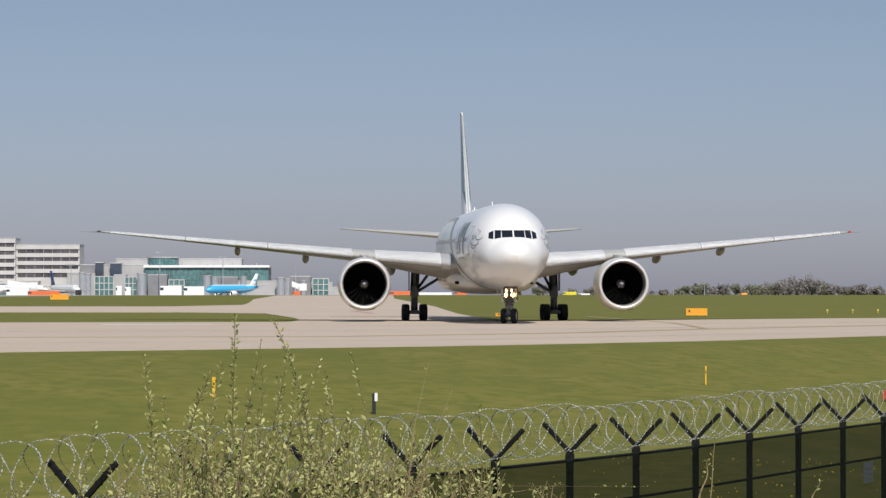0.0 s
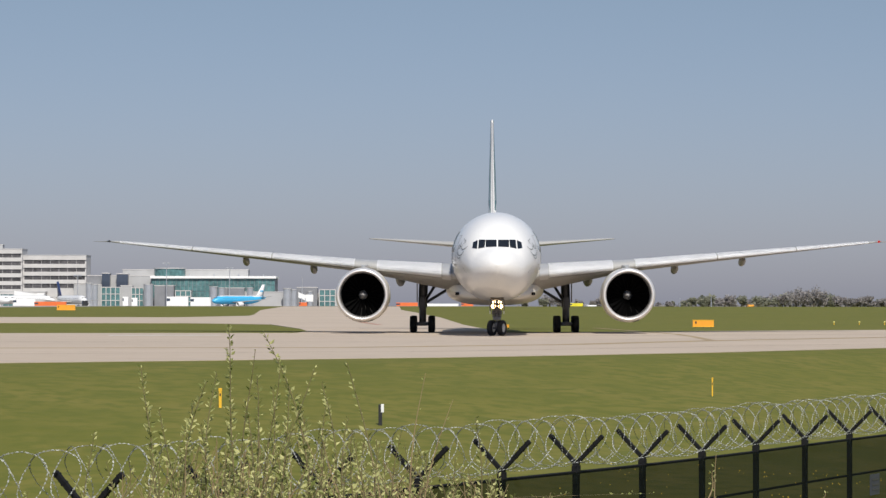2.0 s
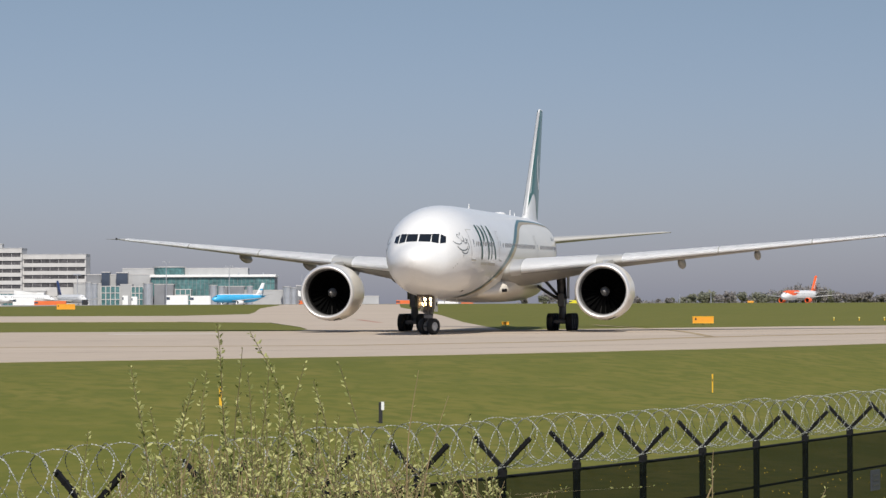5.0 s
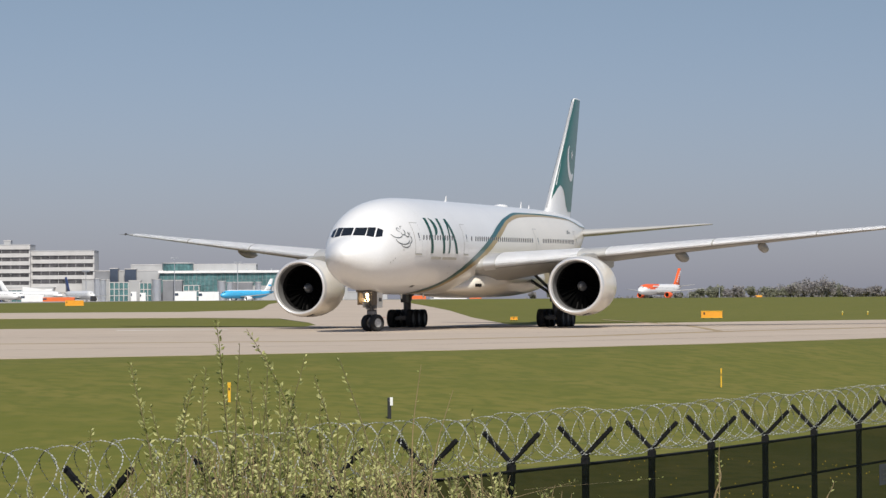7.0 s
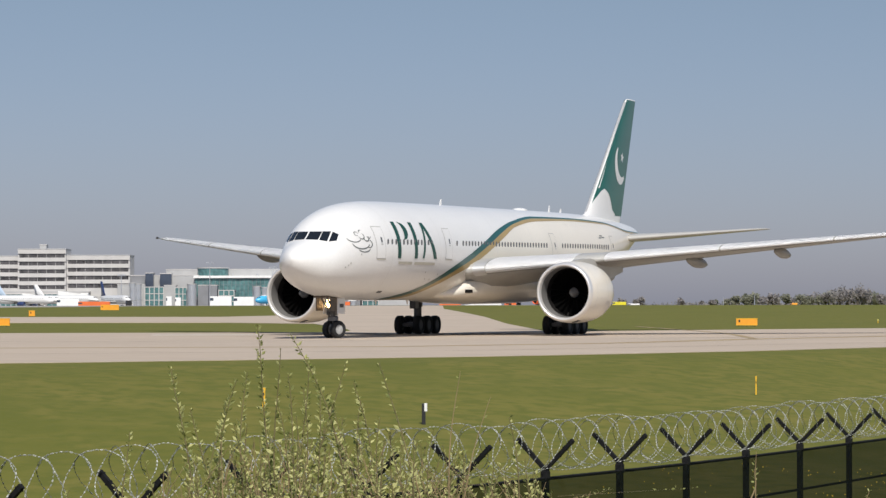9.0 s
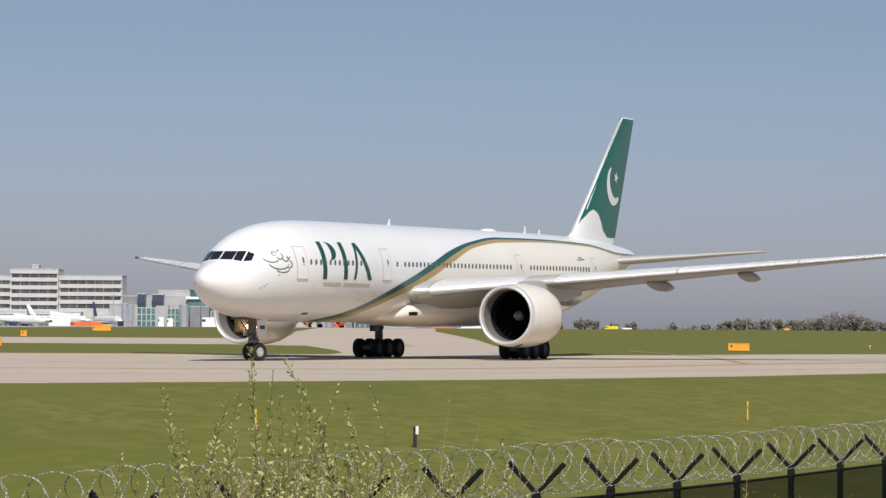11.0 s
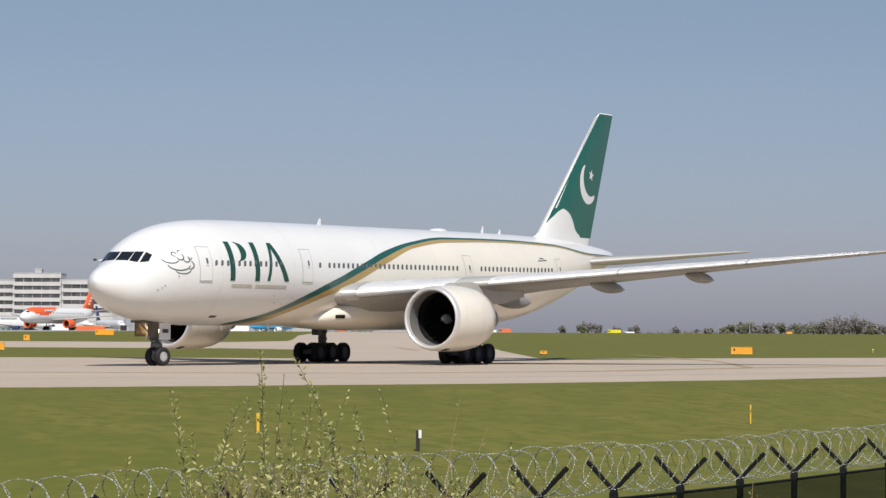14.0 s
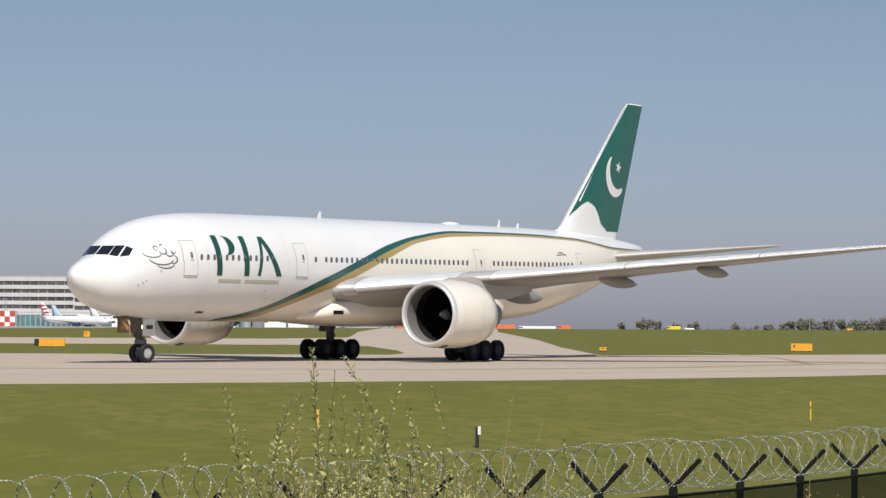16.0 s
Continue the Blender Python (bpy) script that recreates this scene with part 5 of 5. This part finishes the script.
for u, v, a in ((290, 447, True), (400, 455, True), (135, 468, True), (527, 470, False), (-165, 470, False), (1186, 508, False)):
    mast(u, v, arms=a)
mast(1247, 505, FAR, False)


def vehicle(name, label, u0, u1, v_top, y, body, category="vehicle", dark=None, v0=0.3):
    """A box-bodied apron vehicle: body, cab glass, wheels."""
    g = G * y / FAR
    x0, x1 = (u0 - 784) * g, (u1 - 784) * g
    zb = land(y)
    h = 2.0 + (522 - v_top) * g - zb
    ob = thing(name, label, category, pose((x0 + x1) / 2, y, zb))
    w = x1 - x0
    bm = B()
    box(bm, -w / 2, w / 2, -1.2, 1.2, 0.5, max(0.9, h), 0.12)
    part("body", bm, body, ob)
    bm = B()
    box(bm, -w / 2 - 0.01, -w / 2 + min(1.6, w * 0.2), -1.22, 1.22, max(0.9, h) * 0.6, max(0.9, h) * 0.85)
    part("cab_glass", bm, M_NAVY, ob)
    for x in (-w * 0.36, w * 0.36):
        for yy in (-1.0, 1.0):
            bm = B()
            rod(bm, (x, yy - 0.15, 0.5), (x, yy + 0.15, 0.5), 0.5, n=14)
            part("wheel", bm, M_TYRE, ob)
    return ob


vehicle("apron_bus", "long white apron bus", 284, 322, 506, FAR - 110, M_VWHITE, "bus")
vehicle("apron_bus", "long white apron bus", 326, 362, 507, FAR - 110, M_VWHITE, "bus")
vehicle("catering_truck", "white high-sided catering truck", 206, 216, 506, FAR - 110, M_VWHITE, "truck")
vehicle("catering_truck", "white high-sided catering truck", 222, 232, 508, FAR - 110, M_VWHITE, "truck")
vehicle("fuel_truck", "white tank truck on the apron", 12, 52, 510, FAR - 120, M_VWHITE, "truck")
vehicle("fuel_truck", "orange and white service truck", 518, 532, 516, FAR - 120, M_VORANGE, "truck")
vehicle("barrier", "long orange blast barrier", 50, 106, 515, 1180, M_VORANGE, "barrier")
vehicle("barrier", "long orange blast barrier", 690, 728, 516, 1180, M_VORANGE, "barrier")
vehicle("barrier", "long white low trailer", 735, 800, 518, 1200, M_VWHITE, "trailer")
vehicle("barrier", "orange low dolly train", 805, 826, 516, 1190, M_VORANGE, "trailer")
vehicle("airfield_truck", "bright yellow airfield service truck", 996, 1020, 517, 1010, M_VYELLOW, "truck")
vehicle("airfield_truck", "white flatbed beside the yellow truck", 1024, 1044, 520, 1010, M_VWHITE, "truck")
vehicle("airfield_truck", "yellow and dark airfield truck", 1310, 1322, 519.5, 1010, M_SIGN, "truck")
vehicle("airfield_truck", "black boxy ground truck", 134, 144, 513, 1180, M_BLACK, "truck")


def chequer_shed():
    ob = thing("chequered_shed", "small shed painted in red and white squares", "shed", pose(east(-154), FAR - 40, BASE))
    w, h = 36 * G, up(496) - BASE
    bm = B()
    box(bm, -w / 2, w / 2, 0, 6, 0, h)
    part("wall", bm, M_VWHITE, ob)
    for i in range(4):
        for j in range(3):
            if (i + j) % 2:
                bm = B()
                a, b = -w / 2 + w * i / 4, h * j / 3
                box(bm, a, a + w / 4, -0.06, -0.004, b, b + h / 3)
                part("red_panel", bm, M_VRED, ob)


chequer_shed()


# ---- smaller jets: one builder ----
def jet(name, label, paint, fin_paint, engine_paint, length=36.0, height=12.0, nose_paint=None, belly=None, group=""):
    """Narrow-body jet; x aft of the nose, y to its right, z up from the ground."""
    ob = thing(name, label, "airplane", None, group)
    L = length
    tab = [(0, 3.3, 3.2, 0.05), (0.3, 3.75, 2.75, 0.55), (1.0, 4.2, 2.3, 1.05), (2.2, 4.95, 1.95, 1.55), (4.0, 5.6, 1.78, 1.9), (6, 5.78, 1.72, 1.98), (L * 0.66, 5.8, 1.72, 1.98), (L * 0.8, 5.78, 2.3, 1.75), (L * 0.92, 5.5, 3.6, 0.95), (L, 5.05, 4.6, 0.15)]
    bm = B()
    n = 32
    rings = []
    for i in range(61):
        x = L * (i / 60) ** 1.15
        t, b, w = (smooth_tab(tab, x, k) for k in (1, 2, 3))
        rings.append([(x, w * math.sin(2 * math.pi * k / n), (t + b) / 2 + (t - b) / 2 * math.cos(2 * math.pi * k / n)) for k in range(n)])
    loft(bm, rings)
    mats = [paint, nose_paint or paint, belly or paint]
    for f in bm.faces:
        m = f.calc_center_median()
        if nose_paint and 2.2 < m.x < L * 0.46 and m.z > 3.9 + max(0, (0.16 * L - m.x)) * 0.25 and m.z > 5.9 - (L * 0.46 - m.x) * 0.32:
            f.material_index = 1
        elif belly and m.z < 5.35:
            f.material_index = 2
    part("fuselage", bm, mats, ob, "", True)
    for s in (-1, 1):
        bm = B()
        rings = []
        for y, le, te, z in ((1.2, L * 0.32, L * 0.53, 2.5), (6.0, L * 0.41, L * 0.545, 2.95), (16.6, L * 0.59, L * 0.635, 4.0), (17.0, L * 0.605, L * 0.637, 4.05)):
            rings.append([(p[0], s * p[1], p[2]) for p in wing_section(le, te, y, z, 0.11, 6)])
        loft(bm, rings)
        part("wing", bm, M_WING, ob, "", True)
        bm = B()
        rings = []
        for y, le, te, z in ((0.4, L * 0.87, L * 0.965, 4.9), (6.1, L * 0.955, L * 0.995, 5.5)):
            rings.append([(p[0], s * p[1], p[2]) for p in wing_section(le, te, y, z, 0.1, 6)])
        loft(bm, rings)
        part("tailplane", bm, M_WING, ob, "", True)
        bm = B()
        revolve(bm, [(0.9, 0.1), (0.85, 0.8), (0.1, 0.86), (0.0, 0.95), (0.2, 1.06), (1.2, 1.14), (2.6, 1.05), (3.4, 0.8), (3.4, 0.1)], L * 0.33, s * 5.75, 1.72, 28)
        e = part("engine", bm, engine_paint, ob, "", True)
        bm = B()
        revolve(bm, [(0.5, 0.84), (0.55, 0.03)], L * 0.33, s * 5.75, 1.72, 20)
        part("fan", bm, M_DARK, e)
        bm = B()
        box(bm, L * 0.36, L * 0.46, s * 5.75 - 0.15, s * 5.75 + 0.15, 2.5, 2.9)
        part("pylon", bm, M_WING, e)
        bm = B()
        rod(bm, (L * 0.5, s * 3.8, 0.6), (L * 0.5, s * 3.8, 2.6), 0.14)
        g = part("main_gear", bm, M_STRUT, ob)
        for dy in (-0.42, 0.42):
            bm = B()
            rod(bm, (L * 0.5, s * 3.8 + dy - 0.18, 0.56), (L * 0.5, s * 3.8 + dy + 0.18, 0.56), 0.56, n=16)
            part("wheel", bm, M_TYRE, g)
        for k in range(int(L * 0.62 / 1.1)):
            x = 5.0 + k * 1.1
            t, b, w = (smooth_tab(tab, x, q) for q in (1, 2, 3))
            y = w * math.sqrt(max(0, 1 - ((4.3 - (t + b) / 2) / ((t - b) / 2)) ** 2))
            bm = B()
            box(bm, x - 0.14, x + 0.14, s * y - 0.03, s * y + 0.03, 4.12, 4.48)
            part("cabin_window", bm, M_PORT, ob)
        bm = B()
        box(bm, 1.75, 2.5, s * 0.55 - 0.42, s * 0.55 + 0.42, 4.42, 4.82, 0.05)
        part("windscreen_pane", bm, M_GLASS, ob)
    bm = B()
    rings = []
    for z, le, te in ((5.2, L * 0.80, L * 0.965), (height * 0.6, L * 0.845, L * 0.965), (height, L * 0.935, L * 0.995)):
        up_ = [(le + (te - le) * u, 0.32 * (1 - (2 * u - 0.8) ** 2 * 0.55) * (1.0 if u not in (0.0, 1.0) else 0.1), z) for u in (0, 0.1, 0.3, 0.6, 1.0)]
        rings.append(up_ + [(p[0], -p[1], p[2]) for p in up_[-2:0:-1]])
    loft(bm, rings)
    part("fin", bm, fin_paint, ob, "", True)
    bm = B()
    rod(bm, (4.6, 0, 0.4), (4.5, 0, 2.0), 0.1)
    g = part("nose_gear", bm, M_STRUT, ob)
    for dy in (-0.25, 0.25):
        bm = B()
        rod(bm, (4.6, dy - 0.1, 0.4), (4.6, dy + 0.1, 0.4), 0.4, n=14)
        part("wheel", bm, M_TYRE, g)
    return ob


def fin_bars(ob, bars, L, height, z0, step, w, material):
    """Plain bars in place of a fin's lettering."""
    for s in (-1, 1):
        for i in range(bars):
            z = z0 + i * step
            x = L * (0.80 + 0.135 * (z - 5.2) / (height - 5.2)) + 2.0
            bm = B()
            box(bm, x - w / 2, x + w / 2, s * 0.335 - 0.02, s * 0.335 + 0.02, z, z + step * 0.62)
            part("lettering_bar", bm, material, ob, "plain lettering bar")


M_ORANGE = mat("vivid_orange_paint", (0.85, 0.13, 0.03), 0.35, 0, 0.05, 3.0)
M_SKY = mat("light_blue_paint", (0.06, 0.42, 0.72), 0.35, 0, 0.05, 3.0)
M_NVP = mat("navy_paint", (0.03, 0.05, 0.14), 0.35, 0, 0.05, 3.0)
M_REDP = mat("deep_red_paint", (0.50, 0.02, 0.04), 0.35, 0, 0.05, 3.0)

orange_jet = jet("jet", "white and orange narrow-body jet rolling on the runway", M_WHITE, M_ORANGE, M_ORANGE, 33.8, 11.76, M_ORANGE)
fin_bars(orange_jet, 6, 33.8, 11.76, 6.6, 0.72, 0.9, M_WHITE)
for s in (-1, 1):
    bm = B()
    box(bm, 8.0, 11.6, s * 1.80 - 0.12, s * 1.80 + 0.12, 4.75, 5.2)
    part("lettering_bar", bm, M_WHITE, orange_jet, "plain white lettering bar")

JG = 1330 * 0.2863 / 1450
blue_jet = jet("jet", "light blue parked jet with a white fin", M_WHITE, M_WHITE, M_WHITE, 31.5, 11.0, None, M_SKY)
blue_jet.matrix_basis = pose((364 - 784) * JG, 1330, BASE, 0, 0, 42)
fin_bars(blue_jet, 1, 31.5, 11.0, 7.6, 1.1, 1.9, M_SKY)
dark_jet = jet("jet", "white parked jet with a navy fin", M_WHITE, M_NVP, M_WHITE, 39.0, 12.5)
dark_jet.matrix_basis = pose((140 - 784) * JG, 1330, BASE, 0, 0, 118)
white_jet = jet("jet", "white parked jet beside the pier", M_WHITE, M_WHITE, M_WHITE, 37.0, 11.0)
white_jet.matrix_basis = pose((78 - 784) * JG, 1345, BASE, 0, 0, 155)
red_jet = jet("jet", "white parked jet with a red and white fin", M_WHITE, M_WHITE, M_NVP, 37.0, 12.0)
red_jet.matrix_basis = pose((12 - 784) * JG, 1320, BASE, 0, 0, 160)
for z in (7.0, 8.6, 10.2):
    for s in (-1, 1):
        bm = B()
        x = 37.0 * (0.80 + 0.135 * (z - 5.2) / 6.8)
        box(bm, x + 0.6, x + 3.4, s * 0.32 - 0.03, s * 0.32 + 0.03, z, z + 0.75)
        part("fin_band", bm, M_REDP, red_jet, "red fin band")
white_jet2 = jet("jet", "white parked jet with a pale blue fin", M_WHITE, mat("pale_blue_paint", (0.45, 0.56, 0.68), 0.4), M_WHITE, 35.0, 11.0)
white_jet2.matrix_basis = pose((9 - 784) * JG, 1345, BASE, 0, 0, 160)


# ---- far trees and hedges on the skyline ----
# crown colours are paled well beyond real foliage: distance haze painted in
M_TWIG = leaf_mat("hazed_bare_crown", (0.40, 0.37, 0.36), (0.34, 0.315, 0.30), 0.5)
M_SPRING = leaf_mat("hazed_spring_crown", (0.36, 0.36, 0.27), (0.30, 0.30, 0.23), 0.5)
M_TRUNK = mat("trunk_bark", (0.10, 0.085, 0.065), 0.9, 0, 0.2, 1.0)


def tree(x, y, h, w, rng, crown_mat):
    ob = thing("tree", "small leafless brown-grey tree on the skyline" if crown_mat is M_TWIG else "small tree in young green leaf on the skyline", "tree", pose(x, y, land(y) - 0.1), "skyline trees")
    bm = B()
    rod(bm, (0, 0, 0), (0.1, 0, h * 0.45), w * 0.045, w * 0.028, 7)
    for k in range(6):
        a = k * 1.05 + rng.random()
        rod(bm, (0.1, 0, h * rng.uniform(0.2, 0.42)), (w * 0.32 * math.cos(a), w * 0.32 * math.sin(a), h * rng.uniform(0.55, 0.85)), w * 0.02, w * 0.006, 5)
    part("trunk", bm, M_TRUNK, ob)
    bv, bf = [], []
    lobes = [(Vector((rng.uniform(-0.32, 0.32) * w, rng.uniform(-0.3, 0.3) * w, h * rng.uniform(0.30, 0.82))), rng.uniform(0.14, 0.26) * w) for _ in range(9)]
    for c, r in lobes:
        for _ in range(64):
            d = Vector((rng.gauss(0, 1), rng.gauss(0, 1), rng.gauss(0, 0.8))).normalized() * r * rng.uniform(0.4, 1.0)
            p = c + d
            if p.z < h * 0.08:
                continue
            s = rng.uniform(0.40, 0.80)
            u = Vector((rng.gauss(0, 1), rng.gauss(0, 1), rng.gauss(0, 1))).normalized() * s
            v = u.cross(Vector((rng.gauss(0, 1), rng.gauss(0, 1), rng.gauss(0, 1)))).normalized() * s * 0.7
            i0 = len(bv)
            bv += [p - u, p + v, p + u, p - v]
            bf.append((i0, i0 + 1, i0 + 2, i0 + 3))
    me = bpy.data.meshes.new("crown")
    me.from_pydata([tuple(v) for v in bv], [], bf)
    me.materials.append(crown_mat)
    c = new("crown", me)
    c.parent = ob
    return ob


def skyline():
    rng = random.Random(21)
    g = 1650 / 5064
    spots = [(1040, 9), (1122, 8), (1206, 7), (1218, 11), (1229, 13), (1242, 14), (1254, 14), (1268, 13), (1280, 13), (1292, 14), (1302, 13), (1336, 11), (1346, 13), (1357, 12), (1367, 14), (1377, 16), (1389, 19), (1399, 22), (1409, 26), (1419, 25), (1429, 21), (1439, 17), (1450, 15), (1462, 14), (1473, 13), (1484, 12), (1497, 11), (1509, 10), (1520, 14), (1531, 11), (1545, 8), (1560, 9), (1575, 10), (1590, 9), (1186, 5), (1172, 4), (962, 14), (975, 10), (950, 8), (1012, 6), (918, 9)]
    for u, hp in spots:
        y = 1650 + rng.uniform(-30, 60)
        h = hp * g * rng.uniform(1.15, 1.3) + 1.8
        tree((u - 784) * g, y, h, max(5.5, h * rng.uniform(1.1, 1.45)), rng, M_TWIG if rng.random() < 0.6 else M_SPRING)
    for u, hp in spots[2:36]:
        y = 1690 + rng.uniform(-30, 60)
        h = hp * g * rng.uniform(0.9, 1.1) + 1.6
        tree((u - 779) * g, y, h, max(6.0, h * rng.uniform(1.2, 1.6)), rng, M_TWIG if rng.random() < 0.7 else M_SPRING)
    # low hedge line
    bv, bf = [], []
    for i in range(5200):
        x = rng.uniform(40, 330) if i % 3 else rng.uniform(110, 290)
        p = Vector((x, 1700 + rng.uniform(-8, 8), land(1700) + abs(rng.gauss(0, 1)) * 1.1 * (0.7 + 0.5 * noise.noise((x * 0.03, 0, 0)))))
        s = rng.uniform(0.3, 0.6)
        u = Vector((rng.gauss(0, 1), rng.gauss(0, 1), rng.gauss(0, 1))).normalized() * s
        v = u.cross(Vector((rng.gauss(0, 1), rng.gauss(0, 1), rng.gauss(0, 1)))).normalized() * s
        i0 = len(bv)
        bv += [p - u, p + v, p + u, p - v]
        bf.append((i0, i0 + 1, i0 + 2, i0 + 3))
    me = bpy.data.meshes.new("hedge")
    me.from_pydata([tuple(v) for v in bv], [], bf)
    me.materials.append(M_TWIG)
    tagged(new("hedge", me), "low brown-green hedgerow along the skyline", "hedge", "", "stuff")


skyline()

# seconds, x, y of the orange jet's nose, heading
ROLL = [(0.0, 276.0, 1370.0, -32), (3.2, 187.0, 1226.0, -32), (5.3, 123.0, 1130.0, -32), (6.0, 99.4, 1100.0, -32), (7.0, 66.7, 1055.0, -32), (8.7, 13.0, 976.0, -31), (10.8, -49.5, 868.0, -28), (12.0, -78.0, 804.0, -26), (13.5, -104.7, 722.0, -25), (14.2, -118.0, 690.0, -25), (15.2, -134.5, 646.0, -25), (16.0, -146.5, 612.0, -25)]


# ---- what moves ----
def motions():
    walk(airliner, [(t, pose(x, y, 0.0, 0, 0, 90 + h)) for t, x, y, h in TAXI])
    walk(orange_jet, [(t, pose(x, y, land(y) + 0.02, 0, 0, 90 + h)) for t, x, y, h in ROLL])
    # wheels roll with the distance that the main gear covers
    way = [(0.0, 0.0)]
    for (t0, x0, y0, h0), (t1, x1, y1, h1) in zip(TAXI, TAXI[1:]):
        g = [(x - math.sin(radians(h)) * 25, y + math.cos(radians(h)) * 25) for x, y, h in ((x0, y0, h0), (x1, y1, h1))]
        way.append((t1, way[-1][1] + math.dist(g[0], g[1])))
    # the nose wheels are steered into the turn
    steer = [(0, -14.0), (2, -24.0), (4, -30.0), (7, -29.0), (8.5, -26.0), (11, -18.0), (13, -12.0), (16, -11.0)]
    for i_hub, (hub, r) in enumerate(airliner_wheels):
        at = hub.matrix_basis.translation.copy()
        rows = []
        for i in range(0, 81):
            t = i * 0.2
            turn = pose(0, 0, 0, 0, 0, interp(steer, t, 1) if i_hub < 2 else 0)
            rows.append((t, turn @ pose(at.x, at.y, at.z, 0, -math.degrees(interp(way, t, 1) / r), 0)))
        walk(hub, rows)
    # the fans idle
    for k, fan in enumerate(airliner_fans):
        walk(fan, [(i * 0.2, pose(1.9, 0, 0, 64 * i + 20 * k, 0, 0)) for i in range(81)])
    # the wind moves the willow: lean in degrees about the root
    gust = [(0, 4.0), (0.5, 4.0), (1.0, 3.6), (1.5, 2.4), (2.2, 0.9), (3.0, 0.0), (4.2, -0.4), (5.5, -1.6), (6.2, -2.6), (7.0, -3.4), (8.0, -2.8), (9.5, -1.5), (11.0, -1.9), (12.5, -1.9), (13.5, -0.6), (14.5, 0.2), (15.0, -1.4), (15.5, -1.8), (16.0, -2.0)]
    rng = random.Random(3)
    for i, stem in enumerate(willow_stems):
        at = stem.matrix_basis.translation.copy()
        amp, lag = (rng.uniform(0.8, 1.1), rng.uniform(-0.1, 0.15)) if i < 24 else (rng.uniform(0.4, 0.8), rng.uniform(-0.3, 0.3))
        rows = []
        for j in range(33):
            t = j * 0.5
            lean = amp * interp(gust, min(16, max(0, t + lag)), 1)
            rows.append((t, pose(at.x, at.y, at.z, rng.uniform(-0.15, 0.15), lean, 0)))
        walk(stem, rows)


motions()
